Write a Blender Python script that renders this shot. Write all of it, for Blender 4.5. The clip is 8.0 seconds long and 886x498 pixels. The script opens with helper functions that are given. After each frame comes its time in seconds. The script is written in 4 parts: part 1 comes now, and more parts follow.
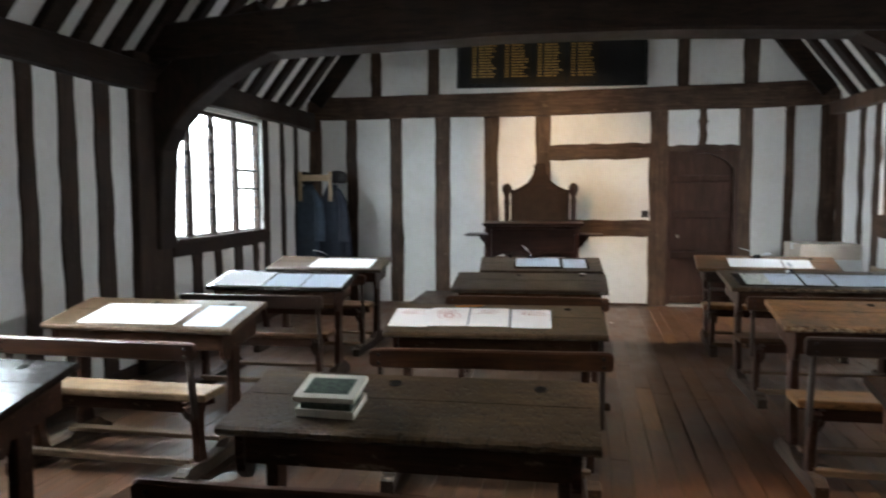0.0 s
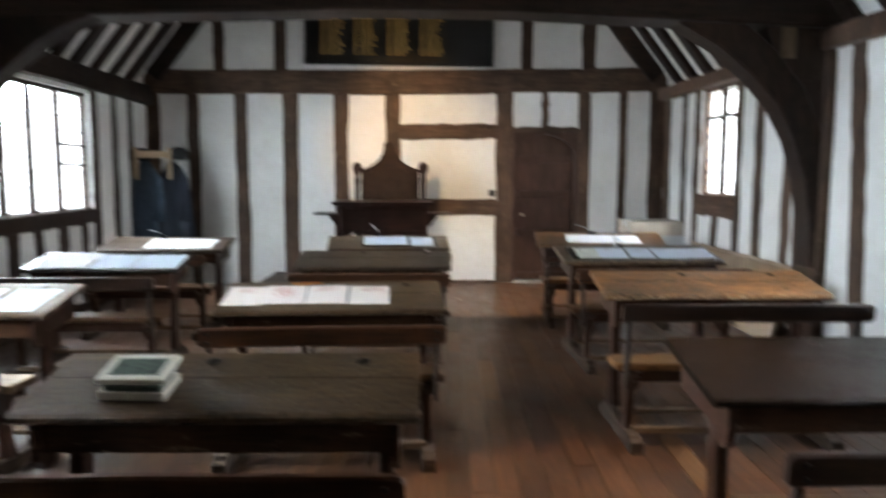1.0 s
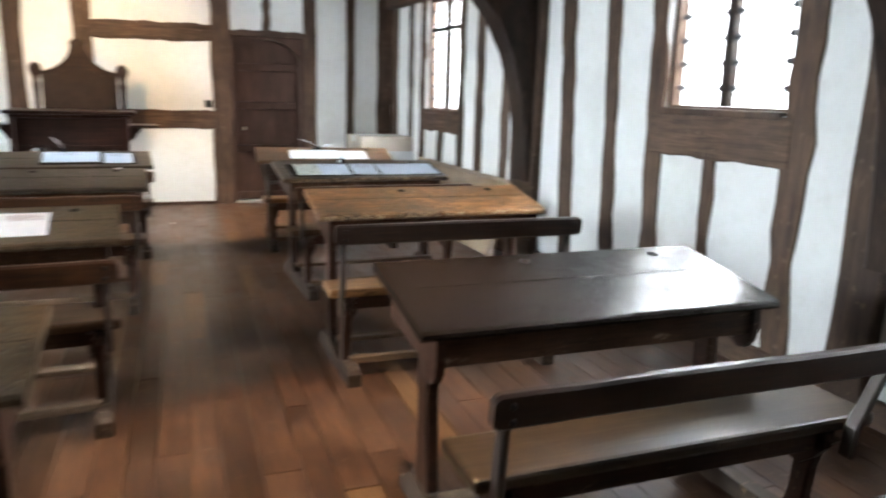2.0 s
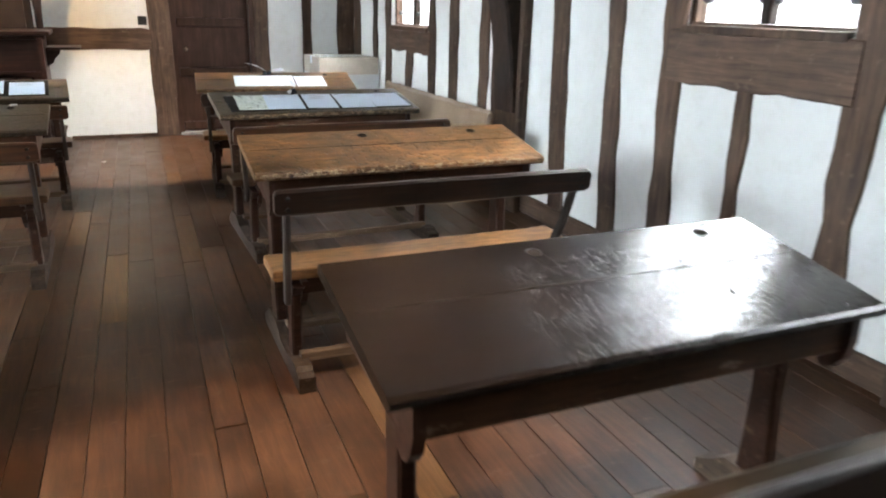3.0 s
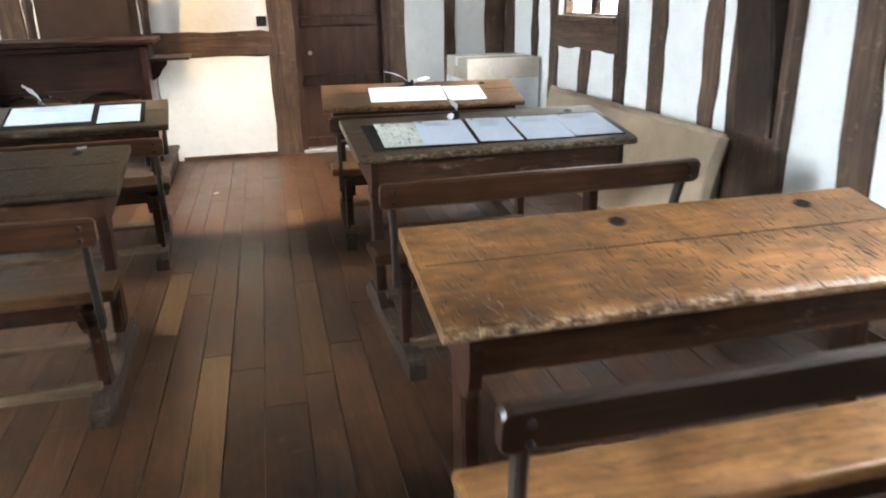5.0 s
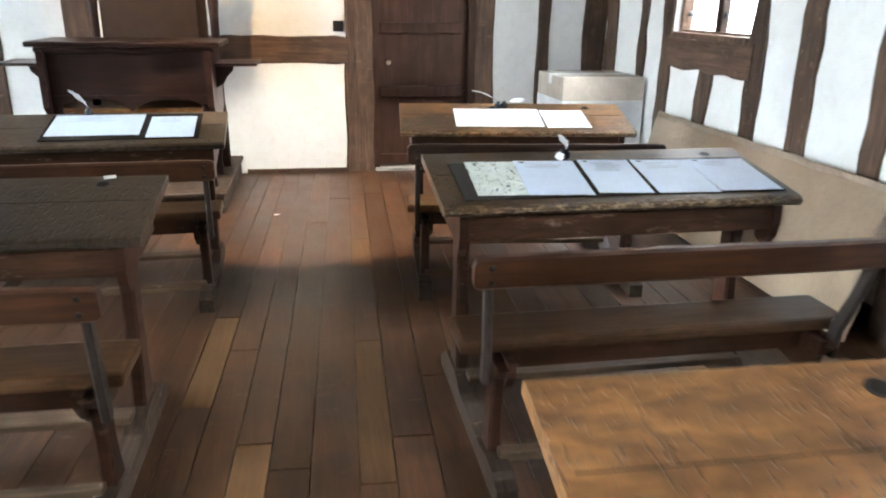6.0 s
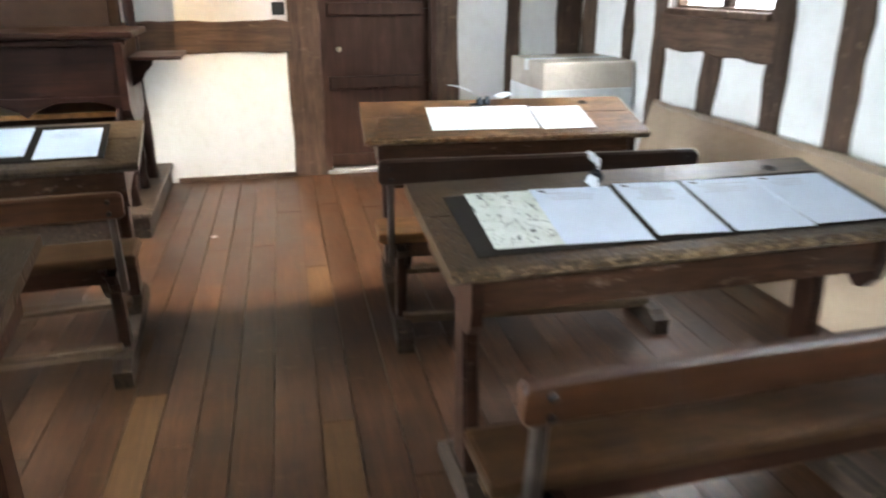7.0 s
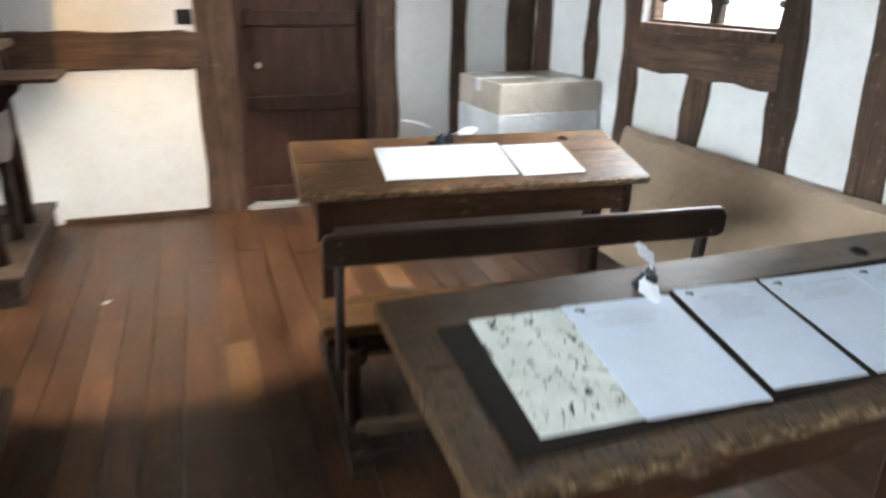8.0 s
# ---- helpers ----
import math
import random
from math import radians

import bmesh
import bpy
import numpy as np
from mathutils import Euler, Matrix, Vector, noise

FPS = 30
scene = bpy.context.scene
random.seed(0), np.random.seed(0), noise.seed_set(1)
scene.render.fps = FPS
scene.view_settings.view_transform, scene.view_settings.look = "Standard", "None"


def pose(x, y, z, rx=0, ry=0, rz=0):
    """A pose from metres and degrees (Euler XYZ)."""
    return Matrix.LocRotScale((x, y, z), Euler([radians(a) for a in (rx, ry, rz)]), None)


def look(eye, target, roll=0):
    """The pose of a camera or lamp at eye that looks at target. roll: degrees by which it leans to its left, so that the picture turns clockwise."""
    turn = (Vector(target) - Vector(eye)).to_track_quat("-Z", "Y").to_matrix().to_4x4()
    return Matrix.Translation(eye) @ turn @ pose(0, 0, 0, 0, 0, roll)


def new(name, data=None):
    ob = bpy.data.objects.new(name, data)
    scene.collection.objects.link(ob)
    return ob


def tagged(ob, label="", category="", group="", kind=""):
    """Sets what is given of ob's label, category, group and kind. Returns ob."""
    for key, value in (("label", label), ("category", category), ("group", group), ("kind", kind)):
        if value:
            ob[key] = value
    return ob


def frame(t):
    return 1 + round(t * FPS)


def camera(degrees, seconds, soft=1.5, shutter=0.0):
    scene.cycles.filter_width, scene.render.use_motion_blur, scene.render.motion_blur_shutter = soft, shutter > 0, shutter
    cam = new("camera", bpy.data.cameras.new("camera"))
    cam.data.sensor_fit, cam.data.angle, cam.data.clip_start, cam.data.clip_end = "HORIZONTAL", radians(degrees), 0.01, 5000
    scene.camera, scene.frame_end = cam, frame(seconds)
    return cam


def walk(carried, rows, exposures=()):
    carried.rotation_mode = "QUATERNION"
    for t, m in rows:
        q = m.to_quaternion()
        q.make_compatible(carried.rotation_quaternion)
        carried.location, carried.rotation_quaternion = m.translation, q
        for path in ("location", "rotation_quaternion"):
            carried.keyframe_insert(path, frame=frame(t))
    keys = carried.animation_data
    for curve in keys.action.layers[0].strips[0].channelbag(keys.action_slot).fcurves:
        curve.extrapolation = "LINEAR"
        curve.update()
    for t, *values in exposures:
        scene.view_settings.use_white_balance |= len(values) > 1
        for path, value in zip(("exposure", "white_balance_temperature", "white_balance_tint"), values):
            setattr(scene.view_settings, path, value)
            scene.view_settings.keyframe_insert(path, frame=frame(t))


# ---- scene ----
cam = camera(62.8, 8.0, soft=1.9, shutter=0.6)
EXPOSURES = [(0.0, 0.87), (1.0, 1.17), (1.6, 1.7), (3.5, 1.65), (4.2, 1.77), (5.5, 1.95), (7.0, 1.9), (8.0, 1.66)]
PATH = [
    (0, (-0.328, -0.075, 1.478), (-0.651, 1.892, 1.32), -0.3),
    (0.2, (-0.328, -0.0765, 1.476), (-0.58, 1.9, 1.303), -0.05),
    (0.5, (-0.327, -0.079, 1.473), (-0.49, 1.908, 1.315), 0.3),
    (1, (-0.196, -0.047, 1.441), (-0.14, 1.941, 1.233), 0.1),
    (1.5, (-0.034, 0.093, 1.372), (0.39, 1.998, 0.936), 0.5),
    (1.8, (0.027, 0.226, 1.377), (0.631, 2.077, 0.918), 2.2),
    (2, (0.063, 0.369, 1.384), (0.795, 2.182, 0.964), 1.7),
    (2.2, (0.149, 0.497, 1.371), (0.962, 2.267, 0.914), 2.1),
    (3.5, (0.372, 1.465, 1.406), (1.131, 3.188, 0.731), 1.0),
    (3.8, (0.388, 1.646, 1.400), (1.087, 3.391, 0.716), 0.6),
    (4, (0.443, 1.851, 1.357), (1.015, 3.639, 0.668), -0.4),
    (5.5, (0.511, 2.964, 1.378), (0.939, 4.813, 0.747), -0.9),
    (5.7, (0.527, 3.1, 1.375), (0.891, 4.966, 0.761), -0.2),
    (6, (0.533, 3.341, 1.379), (0.855, 5.207, 0.733), 0.9),
    (6.3, (0.49, 3.545, 1.389), (0.89, 5.388, 0.725), 1.7),
    (6.5, (0.5, 3.718, 1.39), (0.969, 5.545, 0.723), 1.3),
    (6.8, (0.511, 3.92, 1.35), (1.033, 5.731, 0.681), 1.9),
    (7, (0.54, 4.103, 1.359), (0.994, 5.923, 0.665), 0.0),
    (7.3, (0.57, 4.319, 1.36), (0.923, 6.166, 0.678), -0.1),
    (7.5, (0.584, 4.446, 1.361), (0.949, 6.285, 0.665), -0.4),
    (7.7, (0.559, 4.571, 1.378), (1.037, 6.378, 0.664), 0.7),
    (8, (0.597, 4.828, 1.38), (1.255, 6.587, 0.694), 0.9),
]
walk(cam, [(t, look(eye, target, roll)) for t, eye, target, roll in PATH],
     exposures=EXPOSURES)


# ---- light ----
world = bpy.data.worlds.new("overcast_sky")
scene.world = world
world.use_nodes = True
wn = world.node_tree
sky = wn.nodes.new("ShaderNodeTexSky")
sky.sky_type = "NISHITA"
sky.sun_disc = False
sky.sun_elevation, sky.sun_rotation = radians(50), radians(250)
sky.dust_density = 4.0
wn.links.new(sky.outputs[0], wn.nodes["Background"].inputs[0])
wn.nodes["Background"].inputs[1].default_value = 0.12

sun = new("sun", bpy.data.lights.new("sun", "SUN"))
sun.data.energy, sun.data.angle, sun.data.color = 0.6, radians(20), (1, 0.96, 0.9)
sun.matrix_basis = look((-8, 2, 14), (0, 5, 0))


def window_light(name, where, towards, w, h, watts, colour=(0.87, 0.94, 1.0)):
    ob = new(name, bpy.data.lights.new(name, "AREA"))
    ob.data.shape, ob.data.size, ob.data.size_y = "RECTANGLE", w, h
    ob.data.energy, ob.data.color = watts, colour
    ob.matrix_basis = look(where, towards)
    return ob


def spot_light(name, where, towards, watts, degrees, blend, colour):
    ob = new(name, bpy.data.lights.new(name, "SPOT"))
    ob.data.energy, ob.data.spot_size, ob.data.spot_blend = watts, radians(degrees), blend
    ob.data.color, ob.data.shadow_soft_size = colour, 0.04
    ob.matrix_basis = look(where, towards)
    return ob


# skylight comes down through the windows
window_light("daylight", (-4.55, 6.87, 2.25), (-3.35, 6.87, 1.05), 2.8, 1.4, 255, (0.78, 0.9, 1.0))
window_light("daylight", (-4.55, 3.2, 2.25), (-3.35, 3.2, 1.05), 1.8, 1.4, 420, (0.78, 0.9, 1.0))
window_light("daylight", (3.75, 7.72, 2.35), (2.75, 7.9, 0.95), 1.6, 1.1, 110)
window_light("daylight", (3.75, 3.58, 2.4), (2.95, 3.58, 0.9), 1.6, 1.1, 84)
window_light("daylight", (3.75, 1.77, 2.3), (2.95, 1.77, 0.8), 1.6, 1.1, 28)
spot_light("spot_beam", (-1.55, 6.0, 2.92), (-0.3, 9.45, 1.75), 210, 40, 0.9, (1.0, 0.64, 0.29))
spot_light("spot_beam", (0.5, 7.15, 4.25), (0.5, 8.46, 0.0), 340, 36.4, 0.25, (1.0, 0.88, 0.74))
spot_light("spot_beam", (0.5, 2.66, 2.75), (0.62, 2.6, 0.0), 110, 52, 0.45, (1.0, 0.66, 0.38))


# ---- materials ----
def material(name):
    m = bpy.data.materials.new(name)
    m.use_nodes = True
    nt = m.node_tree
    return m, nt, nt.nodes["Principled BSDF"]


def node(nt, kind, **values):
    n = nt.nodes.new(kind)
    for key, value in values.items():
        n.inputs[key].default_value = value
    return n


def coords(nt, scale, space="Object", shuffle=True):
    tc = nt.nodes.new("ShaderNodeTexCoord")
    mp = nt.nodes.new("ShaderNodeMapping")
    mp.inputs["Scale"].default_value = scale
    out = tc.outputs[space] if space != "World" else nt.nodes.new("ShaderNodeNewGeometry").outputs["Position"]
    nt.links.new(out, mp.inputs["Vector"])
    if shuffle:
        info = nt.nodes.new("ShaderNodeObjectInfo")
        mul = nt.nodes.new("ShaderNodeMath")
        mul.operation = "MULTIPLY"
        mul.inputs[1].default_value = 37.0
        nt.links.new(info.outputs["Random"], mul.inputs[0])
        comb = nt.nodes.new("ShaderNodeCombineXYZ")
        for k in range(3):
            nt.links.new(mul.outputs[0], comb.inputs[k])
        nt.links.new(comb.outputs[0], mp.inputs["Location"])
    return mp.outputs[0]


def ramp(nt, source, stops):
    r = nt.nodes.new("ShaderNodeValToRGB")
    while len(r.color_ramp.elements) < len(stops):
        r.color_ramp.elements.new(0.5)
    for e, (p, c) in zip(r.color_ramp.elements, stops):
        e.position, e.color = p, (*c, 1)
    nt.links.new(source, r.inputs[0])
    return r.outputs[0]


def mixed(nt, fac, a, b, blend="MIX"):
    m = nt.nodes.new("ShaderNodeMix")
    m.data_type, m.blend_type = "RGBA", blend
    for slot, value in ((0, fac), (6, a), (7, b)):
        if hasattr(value, "is_linked"):
            nt.links.new(value, m.inputs[slot])
        elif slot == 0:
            m.inputs[0].default_value = value
        else:
            m.inputs[slot].default_value = (*value, 1)
    return m.outputs[2]


def bump(nt, bsdf, pairs):
    last = None
    for height, strength, distance in pairs:
        b = nt.nodes.new("ShaderNodeBump")
        b.inputs["Strength"].default_value, b.inputs["Distance"].default_value = strength, distance
        nt.links.new(height, b.inputs["Height"])
        if last:
            nt.links.new(last, b.inputs["Normal"])
        last = b.outputs[0]
    nt.links.new(last, bsdf.inputs["Normal"])


def wood(name, dark, light, grain=(1.5, 18, 18), rough=0.42, vary=0.35, worn=None, nicks=0.0, edge=None, stain=0.0, shine=0.22, space="Object", spread=0.2, dash=0.0, cut_from=None, cut_at=0.56):
    """Timber with the grain along the axis of the small number in grain."""
    m, nt, bsdf = material(name)
    v = coords(nt, grain, space)
    fine = node(nt, "ShaderNodeTexNoise", Scale=2.2, Detail=6, Roughness=0.65, Distortion=0.6)
    nt.links.new(v, fine.inputs["Vector"])
    big = node(nt, "ShaderNodeTexNoise", Scale=3.0, Detail=3, Roughness=0.6)
    nt.links.new(coords(nt, (1, 1, 1), space), big.inputs["Vector"])
    colour = ramp(nt, fine.outputs[0], [(0.3, dark), (0.55, [(a + b) / 2 for a, b in zip(dark, light)]), (0.75, light)])
    patch = ramp(nt, big.outputs[0], [(0.35, (1 - vary,) * 3), (0.65, (1 + vary * 0.6,) * 3)])
    colour = mixed(nt, 1.0, colour, patch, "MULTIPLY")
    info = nt.nodes.new("ShaderNodeObjectInfo")
    tone = ramp(nt, info.outputs["Random"], [(0.0, (1 - spread,) * 3), (1.0, (1 + spread,) * 3)])
    colour = mixed(nt, 1.0, colour, tone, "MULTIPLY")
    pairs = [(fine.outputs[0], 0.06 if nicks else 0.14, 0.004)]
    if worn:
        spots = node(nt, "ShaderNodeTexNoise", Scale=9.0, Detail=5, Roughness=0.7)
        nt.links.new(coords(nt, (1, 2.5, 2.5), space), spots.inputs["Vector"])
        mask = ramp(nt, spots.outputs[0], [(0.6, (0, 0, 0)), (0.74, (1, 1, 1))])
        colour = mixed(nt, mask, colour, worn)
    if nicks:
        cut = node(nt, "ShaderNodeTexNoise", Scale=1.0, Detail=0.5, Roughness=0.4)
        nt.links.new(coords(nt, (118, 33, 30), space), cut.inputs["Vector"])
        place = node(nt, "ShaderNodeTexNoise", Scale=5.0, Detail=2, Roughness=0.5)
        nt.links.new(coords(nt, (1, 1, 1), space), place.inputs["Vector"])
        tc = nt.nodes.new("ShaderNodeTexCoord")
        sep = nt.nodes.new("ShaderNodeSeparateXYZ")
        nt.links.new(tc.outputs["Object"], sep.inputs[0])
        near = nt.nodes.new("ShaderNodeMapRange")
        near.inputs["From Min"].default_value, near.inputs["From Max"].default_value = 0.46, 0.2
        nt.links.new(sep.outputs[1], near.inputs["Value"])
        where = mixed(nt, 1.0, ramp(nt, place.outputs[0], [(0.26, (0, 0, 0)), (0.4, (1, 1, 1))]), near.outputs[0], "MULTIPLY")
        if cut_from is not None:
            # most cuts lie towards one end of the board
            side = nt.nodes.new("ShaderNodeMapRange")
            side.inputs["From Min"].default_value, side.inputs["From Max"].default_value = cut_from, cut_from + 0.35
            nt.links.new(sep.outputs[0], side.inputs["Value"])
            where = mixed(nt, 1.0, where, side.outputs[0], "MULTIPLY")
        gouge = mixed(nt, 1.0, ramp(nt, cut.outputs[0], [(cut_at, (0, 0, 0)), (cut_at + 0.065, (1, 1, 1))]), where, "MULTIPLY")
        depth = ramp(nt, gouge, [(0.0, (1, 1, 1)), (1.0, (0, 0, 0))])
        pairs.append((depth, nicks, 0.012))
        colour = mixed(nt, 1.0, colour, ramp(nt, gouge, [(0.3, (1, 1, 1)), (1.0, (0.5, 0.46, 0.42))]), "MULTIPLY")
        dents = node(nt, "ShaderNodeTexNoise", Scale=22.0, Detail=3, Roughness=0.6)
        nt.links.new(coords(nt, (1, 1, 1), space), dents.inputs["Vector"])
        pairs.append((dents.outputs[0], 0.12, 0.006))
    if dash:
        streak = node(nt, "ShaderNodeTexNoise", Scale=1.0, Detail=3, Roughness=0.6, Distortion=0.3)
        nt.links.new(coords(nt, (13, 48, 48), space), streak.inputs["Vector"])
        colour = mixed(nt, 1.0, colour, ramp(nt, streak.outputs[0], [(0.53, (1, 1, 1)), (0.68, (1 - dash, 1 - dash * 1.05, 1 - dash * 1.1))]), "MULTIPLY")
    if stain:
        blot = node(nt, "ShaderNodeTexNoise", Scale=6.5, Detail=4, Roughness=0.62, Distortion=0.8)
        nt.links.new(coords(nt, (1.2, 1.6, 1.4), space), blot.inputs["Vector"])
        colour = mixed(nt, 1.0, colour, ramp(nt, blot.outputs[0], [(0.4, (1, 1, 1)), (0.68, (1 - stain,) * 3)]), "MULTIPLY")
    if edge:
        tc = nt.nodes.new("ShaderNodeTexCoord")
        sep = nt.nodes.new("ShaderNodeSeparateXYZ")
        nt.links.new(tc.outputs["Object"], sep.inputs[0])
        near = nt.nodes.new("ShaderNodeMapRange")
        near.inputs["From Min"].default_value, near.inputs["From Max"].default_value = 0.031, 0.005
        nt.links.new(sep.outputs[1], near.inputs["Value"])
        chip = node(nt, "ShaderNodeTexNoise", Scale=30.0, Detail=5, Roughness=0.8)
        nt.links.new(coords(nt, (1, 1.6, 1.6)), chip.inputs["Vector"])
        both = nt.nodes.new("ShaderNodeMath")
        both.operation = "MULTIPLY"
        nt.links.new(near.outputs[0], both.inputs[0])
        nt.links.new(ramp(nt, chip.outputs[0], [(0.48, (0, 0, 0)), (0.6, (1, 1, 1))]), both.inputs[1])
        colour = mixed(nt, both.outputs[0], colour, edge)
    bsdf.inputs["Specular IOR Level"].default_value = 0.45 if nicks else shine
    nt.links.new(colour, bsdf.inputs["Base Color"])
    low, high = (rough - 0.07, min(rough + 0.1, 0.262)) if rough < 0.25 else (max(rough - 0.08, 0.29), rough + 0.12)
    gloss = ramp(nt, big.outputs[0], [(0.3, (low,) * 3), (0.7, (high,) * 3)])
    nt.links.new(gloss, bsdf.inputs["Roughness"])
    bump(nt, bsdf, pairs)
    return m


def plain(name, colour, rough=0.6, metal=0.0, vary=0.12, scale=12.0, bumpy=0.1, deep=0.003, **more):
    m, nt, bsdf = material(name)
    big = node(nt, "ShaderNodeTexNoise", Scale=scale, Detail=6, Roughness=0.65)
    nt.links.new(coords(nt, (1, 1, 1)), big.inputs["Vector"])
    lo, hi = [c * (1 - vary) for c in colour], [min(1, c * (1 + vary)) for c in colour]
    nt.links.new(ramp(nt, big.outputs[0], [(0.3, lo), (0.7, hi)]), bsdf.inputs["Base Color"])
    bsdf.inputs["Roughness"].default_value, bsdf.inputs["Metallic"].default_value = rough, metal
    for key, value in more.items():
        bsdf.inputs[key.replace("_", " ")].default_value = value
    if bumpy:
        fine = node(nt, "ShaderNodeTexNoise", Scale=scale * 9, Detail=4)
        nt.links.new(coords(nt, (1, 1, 1)), fine.inputs["Vector"])
        bump(nt, bsdf, [(big.outputs[0], bumpy, deep * 3), (fine.outputs[0], bumpy, deep)])
    return m


def plaster_material():
    m, nt, bsdf = material("limewashed_plaster")
    a = node(nt, "ShaderNodeTexNoise", Scale=1.1, Detail=5, Roughness=0.6)
    b = node(nt, "ShaderNodeTexNoise", Scale=14.0, Detail=6, Roughness=0.7)
    c = node(nt, "ShaderNodeTexNoise", Scale=120.0, Detail=2)
    for n in (a, b, c):
        nt.links.new(coords(nt, (1, 1, 1), "World", False), n.inputs["Vector"])
    colour = ramp(nt, a.outputs[0], [(0.3, (0.66, 0.655, 0.62)), (0.6, (0.77, 0.77, 0.74))])
    colour = mixed(nt, 1.0, colour, ramp(nt, b.outputs[0], [(0.25, (0.92, 0.91, 0.89)), (0.5, (1, 1, 1))]), "MULTIPLY")
    nt.links.new(colour, bsdf.inputs["Base Color"])
    bsdf.inputs["Roughness"].default_value = 0.85
    bump(nt, bsdf, [(a.outputs[0], 0.4, 0.03), (b.outputs[0], 0.35, 0.008), (c.outputs[0], 0.15, 0.002)])
    return m


def glass_material():
    m, nt, bsdf = material("old_window_glass")
    bsdf.inputs["Transmission Weight"].default_value = 1.0
    bsdf.inputs["Roughness"].default_value = 0.02
    bsdf.inputs["IOR"].default_value = 1.05
    return m


PLASTER = plaster_material()
OAK = wood("wall_oak", (0.04, 0.0225, 0.0145), (0.13, 0.08, 0.053), grain=(16, 16, 1.2), rough=0.6, worn=(0.17, 0.12, 0.085), space="World")
RAIL_OAK = wood("wall_rail_oak", (0.04, 0.0225, 0.0145), (0.13, 0.08, 0.053), grain=(1.3, 1.3, 18), rough=0.6, worn=(0.17, 0.12, 0.085), space="World")
# the wall oak again, its colour darkened to stand in for backlit shade
WEST_OAK = wood("backlit_dark_oak", (0.016, 0.009, 0.006), (0.06, 0.034, 0.022), grain=(16, 16, 1.2), rough=0.6, worn=(0.08, 0.06, 0.045), space="World")
BEAM = wood("roof_oak", (0.011, 0.006, 0.0038), (0.042, 0.023, 0.0145), grain=(2, 2, 14), rough=0.62, space="World")
BRACE = wood("brace_oak", (0.011, 0.006, 0.0038), (0.042, 0.023, 0.0145), grain=(7, 12, 3), rough=0.62, space="World")
BOARDS = wood("floor_boards", (0.034, 0.0143, 0.0067), (0.102, 0.0455, 0.0205), grain=(15, 1.4, 15), rough=0.33, vary=0.45, worn=(0.105, 0.064, 0.038), shine=0.38, space="World", spread=0.25)
PALE_BOARD = wood("newer_floor_board", (0.085, 0.042, 0.018), (0.17, 0.088, 0.038), grain=(26, 1.6, 26), rough=0.34, vary=0.2, space="World")
DARK = wood("blackened_desk_oak", (0.007, 0.005, 0.004), (0.024, 0.0155, 0.0102), rough=0.245, nicks=1.0, cut_from=-0.3)
OLIVE = wood("olive_desk_oak", (0.044, 0.026, 0.0125), (0.13, 0.077, 0.036), rough=0.31, nicks=0.35, worn=(0.11, 0.072, 0.038), stain=0.3, dash=0.3)
BROWN = wood("brown_desk_oak", (0.045, 0.025, 0.011), (0.125, 0.07, 0.03), rough=0.33, nicks=0.25, worn=(0.1, 0.062, 0.032), edge=(0.26, 0.18, 0.1), stain=0.25, dash=0.3)
HONEY = wood("honey_desk_oak", (0.13, 0.055, 0.0175), (0.36, 0.17, 0.059), grain=(2.2, 15, 15), rough=0.33, nicks=0.7, cut_at=0.625, vary=0.5, edge=(0.44, 0.33, 0.21), stain=0.62, dash=0.35)
WARM = wood("warm_desk_oak", (0.08, 0.036, 0.0125), (0.2, 0.094, 0.033), rough=0.28, nicks=0.15, vary=0.6, edge=(0.24, 0.16, 0.085), stain=0.45)
UMBER = wood("umber_desk_oak", (0.027, 0.016, 0.008), (0.076, 0.0455, 0.022), rough=0.34, nicks=0.3, worn=(0.085, 0.056, 0.031), stain=0.3, dash=0.3)
DARK_RAIL = wood("blackened_backrest_oak", (0.012, 0.0065, 0.0042), (0.042, 0.019, 0.0105), rough=0.27, shine=0.45)
RAIL = wood("backrest_oak", (0.024, 0.0092, 0.0042), (0.085, 0.033, 0.0135), rough=0.3, shine=0.4)
FRAME = wood("desk_frame_oak", (0.014, 0.0058, 0.0034), (0.055, 0.021, 0.011), rough=0.34, worn=(0.12, 0.085, 0.06))
APRON = wood("desk_apron_oak", (0.024, 0.0108, 0.0058), (0.085, 0.038, 0.0185), rough=0.38, worn=(0.2, 0.15, 0.12), dash=0.4)
SEAT = wood("bench_seat_oak", (0.036, 0.0168, 0.0072), (0.122, 0.058, 0.0242), rough=0.33, stain=0.35, shine=0.26, dash=0.3)
DARK_SEAT = wood("blackened_seat_oak", (0.02, 0.0125, 0.0065), (0.066, 0.042, 0.022), rough=0.25, stain=0.3, shine=0.45)
TAN_SEAT = wood("tan_bench_seat_oak", (0.1, 0.062, 0.033), (0.23, 0.152, 0.088), rough=0.34, stain=0.35, dash=0.3)
PALE_SEAT = wood("worn_bench_seat_oak", (0.15, 0.068, 0.024), (0.34, 0.17, 0.066), rough=0.34, stain=0.4, dash=0.45)
FOOT = wood("scuffed_foot_oak", (0.022, 0.0135, 0.009), (0.09, 0.059, 0.039), grain=(18, 1.5, 18), rough=0.55, worn=(0.26, 0.185, 0.12))
STRETCHER = wood("rubbed_stretcher_oak", (0.06, 0.037, 0.022), (0.2, 0.132, 0.08), grain=(1.5, 16, 16), rough=0.5, worn=(0.28, 0.2, 0.135))
MAHOGANY = wood("dark_chair_mahogany", (0.011, 0.005, 0.0034), (0.036, 0.0145, 0.0095), rough=0.32)
